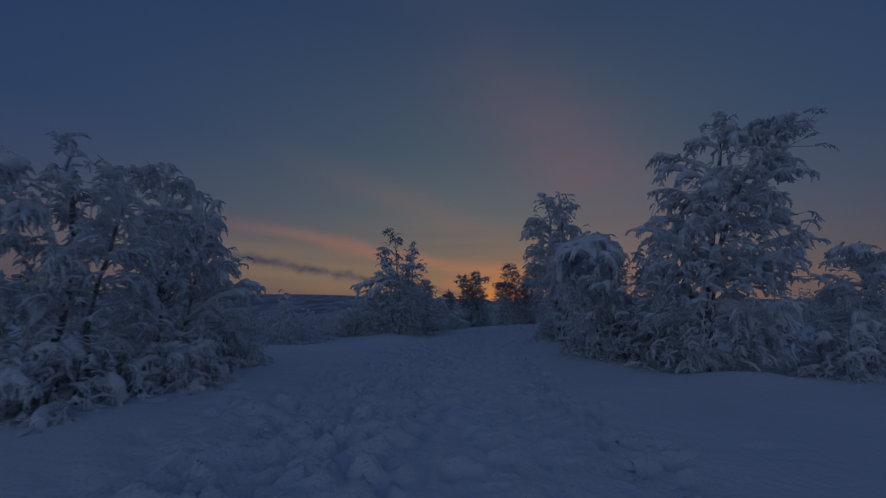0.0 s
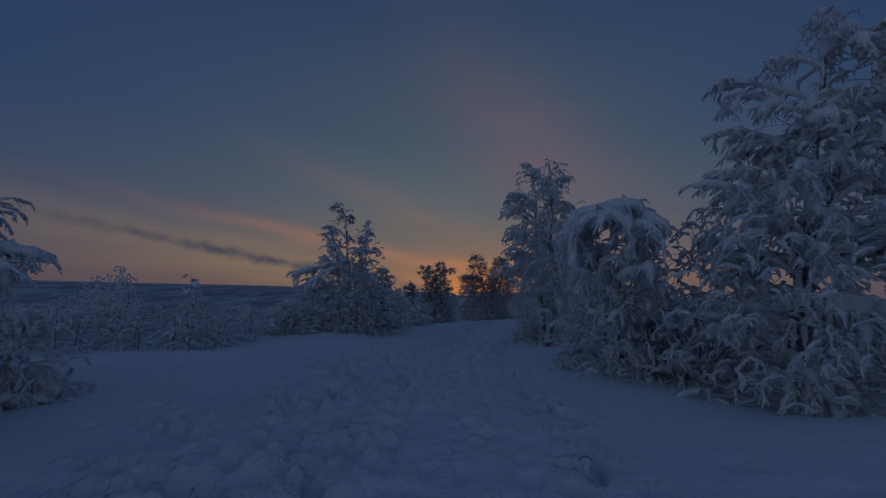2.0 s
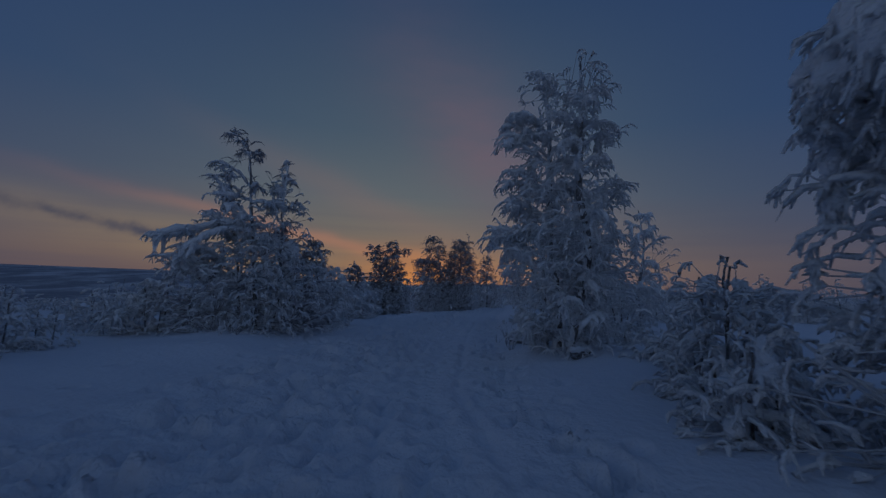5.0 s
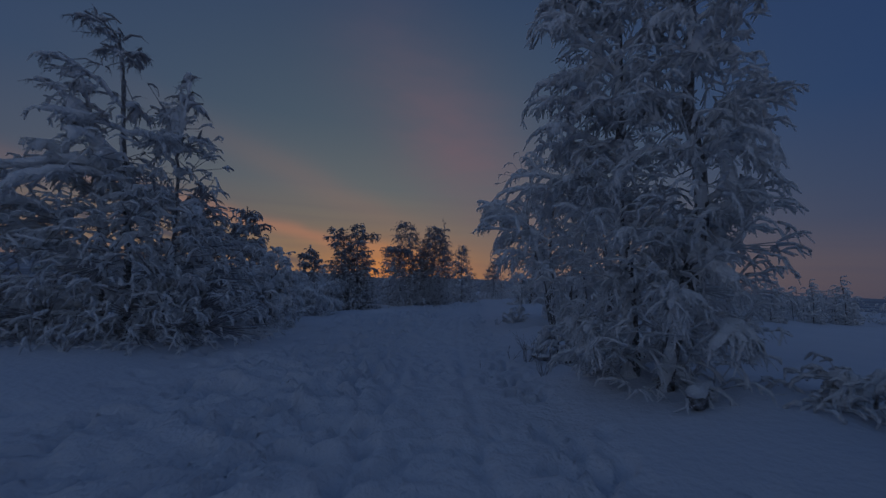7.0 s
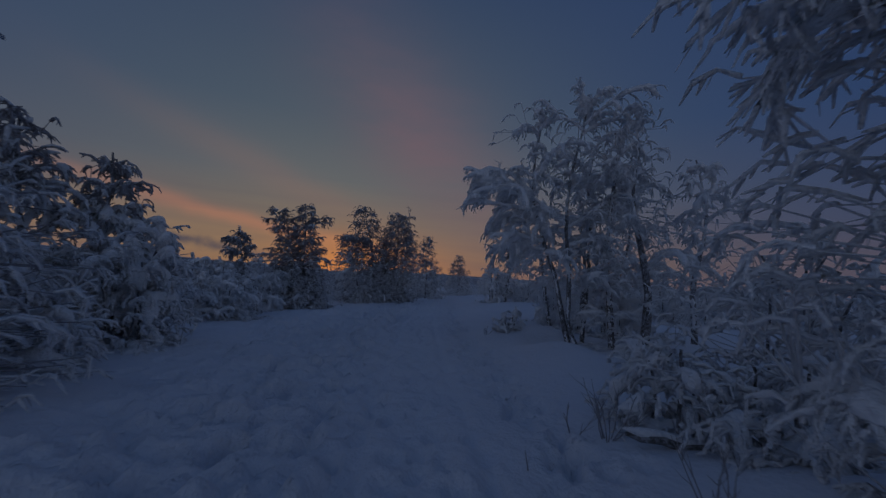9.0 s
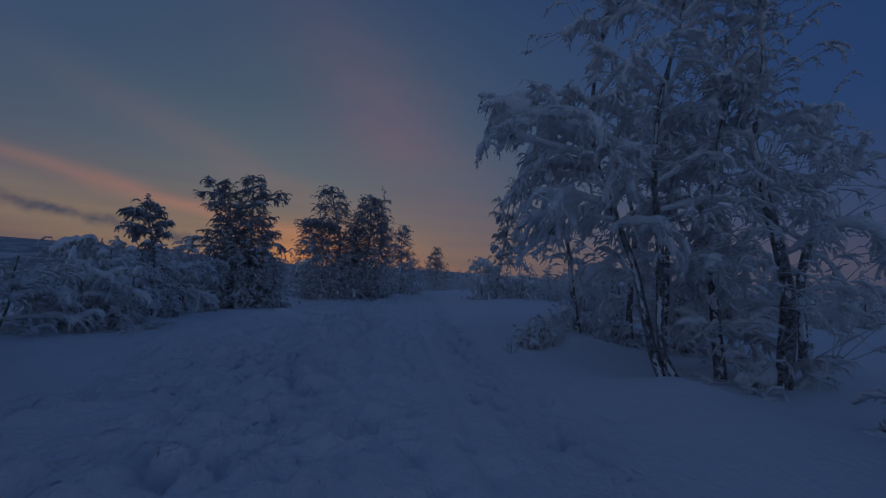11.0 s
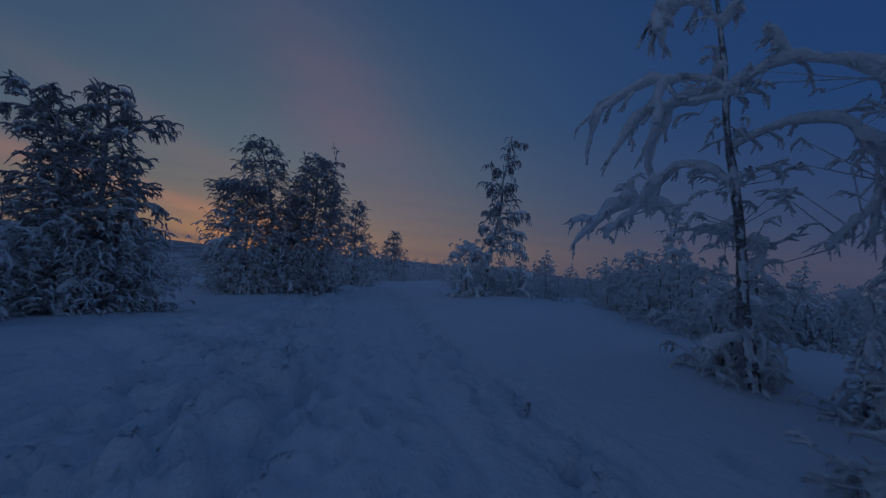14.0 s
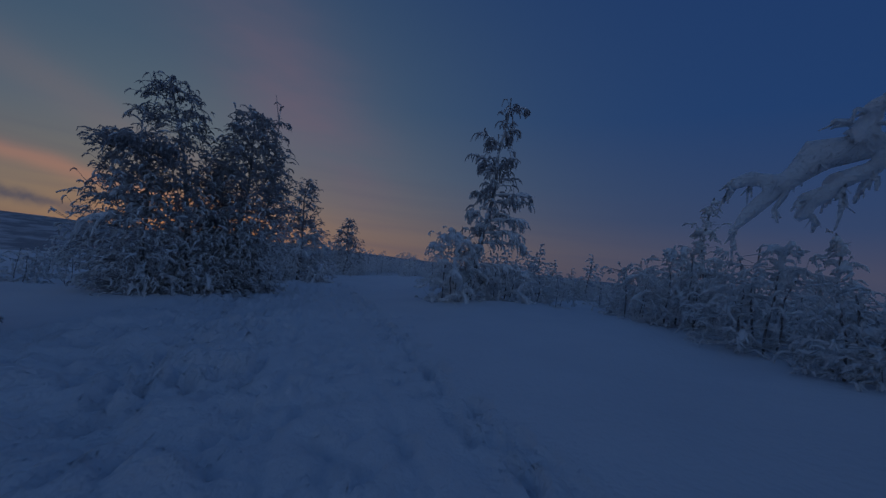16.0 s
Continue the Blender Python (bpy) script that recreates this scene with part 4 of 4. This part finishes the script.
bush("round birch bush domed over with snow", -0.6, 29.5, 2.5, 1.2, 116, limbs=40, detail=0.7, sprays=220, snow=1.5, pillow=2.0)
bush("snow-covered bush at the trail edge", -1.6, 27.0, 1.9, 1.2, 117, limbs=30, detail=0.7, snow=1.5, pillow=2.0)
bush("snow-covered bush at the trail edge", -5.6, 25.6, 1.7, 1.1, 132, limbs=26, detail=0.7)
snowy_tree("small palm-shaped birch with a flat snowy head", 0.95, 39.6, 3.5, ((0, 0.9), (0.3, 0.7), (0.5, 0.25), (0.8, 0.3), (0.95, 0.6), (1, 0.4)), 118,
           limbs=26, snow=1.2, detail=0.7, low=0.02, sprays=160, backlit_top=0.5, bare=0.4, clump=1.4, stem_ways=(((0.99, 39.61, -1.61), (0.83, 39.58, 0.61), (0.67, 39.55, 1.31), (0.49, 39.51, 1.92)),),
           tips=((0.02, 39.26, 1.81), (0.07, 38.93, 1.23), (0.10, 39.54, 1.78), (0.50, 39.55, 1.98), (0.88, 39.74, 1.90), (1.11, 39.78, 1.51), (1.17, 39.68, 1.14),
           (0.36, 39.37, 1.34), (0.15, 39.84, 1.11), (0.65, 39.29, 0.82)))
bush("birch bush bowed into a snowy arch", -0.6, 38.5, 2.4, 1.2, 119, limbs=30, detail=0.7)
bush("snow-heaped birch bush beside taller birches", 1.23, 41.95, 2.6, 1.3, 171, detail=0.6, limbs=26, sprays=160, snow=1.4, pillow=1.6, backlit_top=0.85)
bush("birch bush bowed low under snow", 0.14, 38.99, 2.4, 1.3, 172, detail=0.6, limbs=26, sprays=160, snow=1.4, pillow=1.6, backlit_top=0.85)
bush("snow-heaped birch bush beside taller birches", 1.60, 43.46, 2.9, 1.2, 173, detail=0.6, limbs=26, sprays=160, snow=1.4, pillow=1.6, backlit_top=0.85)
bush("birch bush bowed low under snow", 0.02, 37.11, 2.0, 1.1, 174, detail=0.6, limbs=26, sprays=160, snow=1.4, pillow=1.6, backlit_top=0.85)
bush("willow bush covered in fresh snow", 0.9, 35.2, 1.3, 1.0, 120)
bush("willow bush covered in fresh snow", -0.8, 34.2, 1.5, 1.2, 121)
snowy_tree("snowy birch with a hooked double head", 3.1, 45.0, 5.8, ((0, 1.8), (0.3, 1.6), (0.45, 1.2), (0.6, 0.8), (0.9, 0.6), (1, 0.4)), 122,
           limbs=34, snow=1.15, twigs=3, sprays=950, clump=1.5, backlit_top=0.4, detail=0.7, low=0.02, bare=0.5, pillow=0.5, stem_ways=(((3.15, 45.00, -2.13), (2.86, 44.99, 1.21), (2.65, 44.99, 2.99), (2.07, 44.97, 3.78)),),
           tips=((1.34, 45.32, 3.38), (1.70, 44.93, 2.83), (1.58, 44.67, 3.92), (1.95, 44.87, 2.98), (2.46, 44.85, 4.02), (2.81, 44.95, 3.50), (2.39, 45.27, 2.33),
           (2.17, 45.35, 2.48), (1.56, 45.16, 1.66), (1.05, 44.94, 1.28), (0.87, 44.52, 0.86), (2.29, 44.60, 0.66), (1.60, 44.54, -0.08), (1.31, 45.55, -1.30),
           (2.23, 45.40, -1.48)))
snowy_tree("snowy birch with ragged spreading top limbs", 3.9, 44.8, 6.4, ((0, 1.8), (0.3, 1.6), (0.5, 1.2), (0.75, 0.8), (0.95, 0.5), (1, 0.3)), 123,
           limbs=36, snow=1.15, twigs=3, sprays=1000, clump=1.5, backlit_top=0.4, detail=0.7, low=0.02, bare=0.5, pillow=0.5, stem_ways=(((3.93, 44.80, -2.09), (3.70, 44.80, 0.80), (3.61, 44.80, 2.99), (3.48, 44.80, 4.40)),),
           tips=((3.43, 44.76, 4.41), (3.17, 44.93, 4.17), (3.93, 44.90, 4.31), (4.15, 44.90, 3.59), (4.92, 44.99, 3.48), (5.07, 45.15, 3.79), (4.64, 44.67, 2.51),
           (4.84, 45.00, 1.80), (5.02, 44.53, 1.29), (3.08, 44.80, 3.64), (4.85, 45.03, 0.53), (5.22, 45.02, 0.31), (4.30, 44.70, 1.35), (4.77, 45.09, -1.12),
           (3.00, 44.92, 2.67), (5.05, 44.87, -0.58)))
snowy_tree("tall columnar birch heavy with snow", 10.13, 53.2, 8.2, ((0, 2.3), (0.2, 2.3), (0.4, 2.0), (0.55, 1.7), (0.7, 1.3), (0.9, 1.2), (1, 0.8)), 124,
           trunks=((0, 0, 1.0), (-1.2, -0.2, 0.66)), limbs=50, subs=8, twigs=3, sprays=2400, clump=1.5, backlit_top=0.4, snow=1.1, detail=0.6, low=0.02, droop=1.4, bare=0.5, pillow=0.5, stem_ways=(((10.13, 53.21, -2.05), (9.46, 53.32, 2.81), (9.03, 53.40, 4.46), (8.61, 53.47, 6.07)),),
           tips=((8.53, 52.91, 5.97), (8.02, 53.66, 5.68), (7.94, 53.06, 4.77), (8.13, 53.89, 4.59), (9.96, 53.23, 4.91), (9.58, 53.41, 5.09), (9.55, 53.36, 5.56),
           (9.95, 53.34, 4.63), (7.10, 53.20, 3.17), (7.52, 54.07, 3.55), (7.11, 54.56, 2.83), (6.87, 55.06, 2.10), (7.03, 53.16, 1.38), (7.36, 54.86, 1.42),
           (7.65, 54.80, 0.77), (7.52, 54.31, -0.31), (7.19, 55.66, -1.72), (8.37, 54.71, -1.77), (8.05, 53.60, 3.34), (9.20, 53.39, 3.85), (7.34, 52.59, 2.22),
           (9.10, 53.85, 0.56)))
snowy_tree("tall round-headed birch with a bare leader", 11.2, 53.6, 8.0, ((0, 2.2), (0.2, 2.0), (0.4, 1.9), (0.55, 1.7), (0.75, 1.5), (0.92, 1.1), (1, 0.7)), 125,
           limbs=50, subs=8, twigs=3, sprays=2400, clump=1.5, backlit_top=0.4, snow=1.1, detail=0.6, low=0.02, droop=1.4, bare=0.5, pillow=0.5, stem_ways=(((11.23, 53.59, -2.06), (11.55, 53.52, 0.46), (11.81, 53.47, 2.67), (11.64, 53.50, 5.81)),),
           ways=((0, 0.8, *((12.62, 53.29, 2.84), (12.63, 53.29, 5.34), (12.60, 53.29, 6.34), (12.38, 53.34, 6.82))),),
           tips=((11.51, 53.90, 5.94), (10.93, 53.65, 5.12), (11.80, 53.69, 5.90), (12.38, 53.71, 5.72), (13.30, 53.71, 5.75), (13.15, 52.32, 4.05), (13.63, 53.77,
           3.56), (13.41, 53.31, 2.80), (13.27, 53.49, 1.71), (12.95, 53.07, 0.86), (11.12, 53.66, 3.25), (10.50, 53.85, 4.30), (10.82, 53.73, 4.09), (10.40,
           53.92, 3.06), (12.74, 52.45, 0.17), (12.94, 52.65, -1.26), (12.02, 53.38, -0.92), (11.34, 53.62, 1.38), (12.71, 52.66, 4.52)))
snowy_tree("cone-shaped snowy tree beside taller birches", 17.9, 62.2, 7.2, ((0, 2.5), (0.3, 2.2), (0.6, 1.5), (0.85, 0.9), (1, 0.4)), 126, limbs=44, clump=1.5, sprays=700, snow=1.3, detail=0.6, backlit_top=0.45, bare=0.3, low=0.02)
snowy_tree("cone-shaped snowy tree near the far woods", 26.6, 72.5, 6.0, ((0, 2.4), (0.3, 2.1), (0.6, 1.5), (0.85, 0.9), (1, 0.4)), 127, limbs=36, clump=1.5, sprays=600, snow=1.3, detail=0.6, backlit_top=0.45, bare=0.3, low=0.02)
snowy_tree("slender leaning birch with drooping snowy tassels", 18.26, 46.14, 8.3, ((0, 0.8), (0.25, 0.6), (0.4, 0.7), (0.55, 0.6), (0.7, 0.6), (0.9, 0.4), (1, 0.2)), 128,
           limbs=20, snow=1.3, droop=2.0, low=0.12, detail=0.9, pillow=1.0, sprays=190, clump=1.5, backlit_top=0.42, bare=0.4, stem_ways=(((18.26, 46.14, -1.10), (18.44, 45.96, 1.35), (18.65, 45.75, 3.39), (18.63, 45.77, 4.73), (18.76, 45.64, 6.11), (18.79, 45.61, 7.15)),),
           tips=((19.56, 45.28, 6.87), (19.31, 45.35, 5.95), (17.91, 46.28, 5.60), (17.84, 46.55, 4.74), (18.13, 46.15, 4.42), (18.72, 44.84, 4.60), (17.98, 46.26,
           3.28), (17.93, 46.39, 2.50), (19.28, 44.28, 3.22), (19.26, 44.37, 2.97), (19.05, 44.26, 2.21), (19.17, 45.17, 2.47), (19.56, 44.56, 1.33), (19.60,
           45.01, 0.43), (18.46, 45.98, 3.25), (19.25, 44.59, 1.72), (18.85, 45.86, 2.08)))
snowy_tree("umbrella-topped snowy birch standing back from the drifts", 13.3, 12.8, 3.6, ((0, 1.6), (0.4, 1.4), (0.7, 1.3), (0.9, 1.0), (1, 0.5)), 138, limbs=44, snow=1.1, detail=0.7, low=0.03)
bush("snow-domed bush at the foot of a birch", 17.3, 46.2, 3.0, 1.1, 129, limbs=34, detail=0.7)
bush("snow-covered bush at the foot of a birch", 20.0, 45.9, 1.5, 1.2, 133, detail=0.7)

snowy_tree("young spire-shaped birch among willow bushes", 24.15, 40.0, 5.0, ((0, 1.1), (0.2, 1.0), (0.5, 0.7), (0.8, 0.4), (1, 0.15)), 134, limbs=30, subs=8, snow=1.2, detail=0.7, low=0.04, droop=0.8)
snowy_tree("young spire-shaped birch among willow bushes", 22.4, 36.2, 3.4, ((0, 1.0), (0.2, 0.9), (0.5, 0.6), (0.8, 0.4), (1, 0.15)), 135, limbs=28, subs=8, snow=1.2, detail=0.7, low=0.04, droop=0.8)
snowy_tree("spindly young birch above the thicket", -7.8, 20.3, 2.5, ((0, 0.7), (0.4, 0.5), (0.8, 0.35), (1, 0.3)), 136, limbs=20, subs=7, snow=1.3, detail=0.7, low=0.04)

# bushes between the birches by the trail
for i, (bx, by, bh, br) in enumerate(((5.7, 15.6, 2.1, 0.8), (6.6, 13.8, 1.7, 1.1), (6.6, 16.7, 0.7, 0.7), (7.0, 18.3, 0.4, 0.6), (6.3, 22.9, 0.9, 0.65),
                                     (6.4, 21.8, 0.45, 0.6), (7.5, 22.4, 0.8, 0.9), (9.3, 23.2, 2.6, 1.5), (8.4, 24.9, 0.5, 0.7), (8.9, 9.2, 0.9, 1.1), (10.6, 10.5, 1.1, 1.3), (9.2, 30.9, 0.5, 0.45), (4.7, 14.4, 0.9, 0.8),
                                     (5.8, 12.2, 1.2, 1.0), (18.5, 37.2, 2.5, 1.3), (20.5, 39.5, 2.5, 1.3), (22.3, 41.5, 2.2, 1.2), (16.8, 35.4, 1.5, 0.9),
                                     (12.9, 33.5, 1.2, 0.7), (12.3, 31.6, 0.6, 0.6), (12.8, 30.3, 1.4, 0.9))):
    bush("bush pressed low under drifted snow", bx, by, bh, br, 140 + i, detail=0.8, limbs=14, boughs=1, twigs=3, bare=0.05, snow=1.05, clump=1.6, pillow=1.0, sprays=int(50 + 60 * br * bh))


# woods and thickets farther off: a few kinds, set out many times
def thicket_kinds(lite):
    kinds, shift = [], 6.0 if lite else 0.0
    for i, (h, r, shape) in enumerate(((1.5, 0.95, DOME), (2.0, 1.0, DOME), (1.2, 1.1, DOME), (3.6, 1.1, ((0, 1.0), (0.3, 1.0), (0.6, 0.8), (0.85, 0.5), (1, 0.2))),
                                       (4.4, 1.3, ((0, 0.9), (0.3, 1.0), (0.6, 0.8), (0.8, 0.6), (1, 0.3))), (3.0, 0.7, ((0, 1.0), (0.2, 1.0), (0.5, 0.7), (0.8, 0.35), (1, 0.1))))):
        if i < 3:
            ob = bush("willow bush rounded over with snow in the thicket", -12 - 2 * i - shift, 24.0 + i + shift, h, r, 300 + i, detail=0.3, limbs=9 if lite else 11, subs=4 if lite else 6, sprays=75 if lite else 90, snow=1.5 if lite else 1.3, group="thicket bushes", pillow=0.9, stout=0.2, droop=1.6,
                      trunks=((0.2, 0, 1.0), (-0.2, 0.1, 0.8)))
        else:
            ob = snowy_tree("young birch white with hoarfrost in the thicket", -14 - 2 * i - shift, 30.0 + 2 * i + shift, h, scaled(shape, r), 300 + i, detail=0.3, limbs=12 if lite else 18, subs=4 if lite else 6, sprays=130 if lite else 150,
                            snow=1.7 if lite else 1.5, low=0.02, stout=0.5,
                            droop=0.6 if i == 5 else 1.0, group="thicket birches", pillow=0.8)
        kinds.append(ob)
    return kinds


KINDS = thicket_kinds(False) + thicket_kinds(True)


def set_out(seed, count, box, picks, size=(0.75, 1.25), clear=4.0, skip=()):
    """Copies of the kinds named by picks, strewn over box (x0, y0, x1, y1), clear of the trail and of other spots."""
    rng = random.Random(seed)
    made = []
    tries = 0
    while len(made) < count and tries < 4000:
        tries += 1
        x, y = rng.uniform(box[0], box[2]), rng.uniform(box[1], box[3])
        if abs(x - float(path_x(y))) < clear or any(math.hypot(x - a, y - b) < 0.7 for a, b in made) or any(math.hypot(x - a, y - b) < r for a, b, r in skip):
            continue
        made.append((x, y))
        ob = copy_thing(KINDS[rng.choice(picks)], pose(x, y, float(land(x, y)) - 0.05, 0, 0, rng.uniform(0, 360)))
        k = rng.uniform(*size)
        ob.scale = (k * rng.uniform(0.9, 1.15), k * rng.uniform(0.9, 1.15), k)


set_out(1, 48, (-17, 17.5, -6.2, 27), (0, 2, 2, 0), (0.6, 0.95))
set_out(2, 30, (-30, 26, -6, 44), (6, 7, 8), (0.6, 0.9))
set_out(3, 22, (-16, 44, 0, 62), (6, 7, 8), (0.7, 1.0))
set_out(4, 20, (5, 57, 18, 78), (0, 1, 3), (0.7, 1.0), 3.0)
set_out(5, 110, (18, 76, 70, 112), (9, 9, 11, 7), (0.65, 1.0), 3.0)
set_out(6, 34, (22, 44, 36, 54), (0, 1, 2, 5), (0.7, 1.1))
set_out(7, 36, (24, 34, 42, 44), (0, 1, 2, 5, 0), (0.9, 1.3))
set_out(8, 28, (36, 40, 75, 70), (9, 11, 7), (0.7, 1.1))
set_out(9, 16, (20, 33, 24, 39.5), (0, 2, 1), (0.8, 1.1))
set_out(10, 6, (13, 17, 24, 26), (0, 2, 1), (0.5, 0.75))
set_out(11, 46, (44, 10, 62, 36), (9, 10, 7, 10), (0.8, 1.1))
set_out(12, 8, (14, 12.5, 18, 16), (3, 1, 0), (0.8, 1.0))


set_out(13, 80, (20, 68, 50, 88), (9, 7, 7, 6), (0.5, 0.85), 3.0)


# bare stems and sticks at the trail edge
def bare_shrub(label, x, y, stems, h, seed, name="bare_shrub", category="shrub"):
    rng = np.random.default_rng(seed)
    root = tagged(new(name), label, category)
    root.location = (x, y, float(land(x, y)) - 0.03)
    for _ in range(stems):
        a, t = rng.uniform(0, 2 * math.pi), rng.uniform(0.1, 0.6)
        way = np.array([[math.cos(a) * math.sin(t), math.sin(a) * math.sin(t), math.cos(t)]])
        S = grow(np.array([[0.04 * math.cos(a), 0.04 * math.sin(a), 0.0]]), way, [h * rng.uniform(0.6, 1.1)], 7, -0.15, 0.10, rng)
        pieces = [tubes(S, 0.008 * np.linspace(1, 0.35, 7)[None, :], 5, rng)]
        n = 4
        p, w = along(S, np.zeros(n, int), rng.uniform(0.3, 0.95, n))
        T = grow(p, unit(w + 0.6 * unit(rng.normal(0, 1, (n, 3)))), h * rng.uniform(0.15, 0.4, n), 4, -0.1, 0.1, rng)
        pieces.append(tubes(T, np.full((n, 4), 0.0045) * np.linspace(1, 0.4, 4), 3, rng))
        part("stem", mesh_of("stem", *joined(pieces), BARE_AND_BACKLIT), root)


bare_shrub("leafless dark shrub poking out of the snow", 5.35, 22.9, 9, 0.62, 401)
bare_shrub("thin bare shrub half drowned in snow", 5.1, 23.1, 3, 0.35, 402)
bare_shrub("dry stick standing in the trodden snow", 4.2, 22.6, 1, 0.2, 403, "stick", "stick")
bare_shrub("thin bare twigs poking out of the drift", 8.2, 30.6, 5, 0.3, 404)
bare_shrub("bare shrub at the foot of a birch", 4.9, 21.5, 7, 0.5, 405)


# fallen stem by the trail, with snow along its back
def fallen_log(label, x, y, heading, length, r, seed):
    rng = np.random.default_rng(seed)
    root = tagged(new("fallen_log"), label, "log")
    root.location = (x, y, float(land(x, y)))
    a = math.radians(90 - heading)
    s = np.linspace(-0.5, 0.5, 9) * length
    P = np.stack([s * math.cos(a), s * math.sin(a), 0.6 * r + 0.02 * rng.normal(size=9)], 1)[None]
    R = r * np.array([0.02, 0.95, 1, 1, 0.95, 0.9, 0.85, 0.75, 0.02])[None]
    part("log", mesh_of("log", *tubes(P, R, 9, rng, 0.08), BARK), root)
    Q = P + np.array([0, 0, r * 0.9])
    part("snow_cap", mesh_of("snow_cap", *tubes(Q, R * 0.95 * rng.uniform(0.7, 1.2, R.shape), 8, rng, 0.15), CROWN), root, "rounded ridge of snow")


fallen_log("dark fallen birch stem under a ridge of snow", 5.6, 19.1, 60, 0.9, 0.1, 421)
fallen_log("thin fallen stem half sunk in the drift", 6.0, 22.3, 120, 1.6, 0.05, 422)


# the far works in the valley, with its chimneys
def slab(w, d, h):
    v = [(sx * w / 2, sy * d / 2, z) for z in (0, h) for sx, sy in ((-1, -1), (1, -1), (1, 1), (-1, 1))]
    return np.array(v, float), np.array([(0, 3, 2, 1), (4, 5, 6, 7), (0, 1, 5, 4), (1, 2, 6, 5), (2, 3, 7, 6), (3, 0, 4, 7)])


def works_hall(label, az, dist, w, d, h, name="works_hall"):
    x, y = dist * math.sin(math.radians(az)), dist * math.cos(math.radians(az))
    root = tagged(new(name), label, "building")
    root.location, root.rotation_euler = (x, y, float(land(x, y)) - 1.0), (0, 0, -math.radians(az) + 0.25)
    part("wall", mesh_of("wall", *slab(w, d, h), WALL, False), root, "dark weathered wall")
    roof = part("roof", mesh_of("roof", *slab(w * 1.04, d * 1.06, 0.12 * h), SNOW, False), root, "snow-covered flat roof")
    roof.location = (0, 0, h + 0.004)
    n = max(3, int(w / 6))
    for i in range(n):
        pane = part("window", mesh_of("window", *slab(w / n * 0.5, 0.3, h * 0.2), CONCRETE, False), root)
        pane.location = ((i + 0.5) * w / n - w / 2, -d / 2 - 0.1, h * 0.5)


def chimney(label, az, dist, h, r):
    x, y = dist * math.sin(math.radians(az)), dist * math.cos(math.radians(az))
    rng = np.random.default_rng(int(az * 100))
    root = tagged(new("chimney"), label, "chimney", "works chimneys")
    root.location = (x, y, float(land(x, y)) - 1.0)
    z = np.linspace(0, h, 7)
    P = np.stack([0 * z, 0 * z, z], 1)[None]
    part("shaft", mesh_of("shaft", *tubes(P, r * np.linspace(1, 0.7, 7)[None], 12, rng), CONCRETE), root)
    rim = np.stack([0 * z[:2], 0 * z[:2], np.array([h - 1.2, h + 0.3])], 1)[None]
    part("rim", mesh_of("rim", *tubes(rim, np.full((1, 2), r * 0.85), 12, rng), WALL), root, "dark rim")


for az, top in ((4.5, 45.0), (5.05, 43.0)):
    chimney("tall slim works chimney in the far valley", az, 640.0, top, 1.3)
works_hall("dark block of a distant works building", 1.2, 600.0, 22.0, 18.0, 9.0)
works_hall("long low snow-roofed hall in the far valley", 3.0, 420.0, 34.0, 10.0, 4.0)
works_hall("small dark far house under snow", -22.0, 190.0, 9.0, 7.0, 4.0, "far_house")
works_hall("small far house under snow", -31.0, 240.0, 10.0, 7.0, 4.0, "far_house")
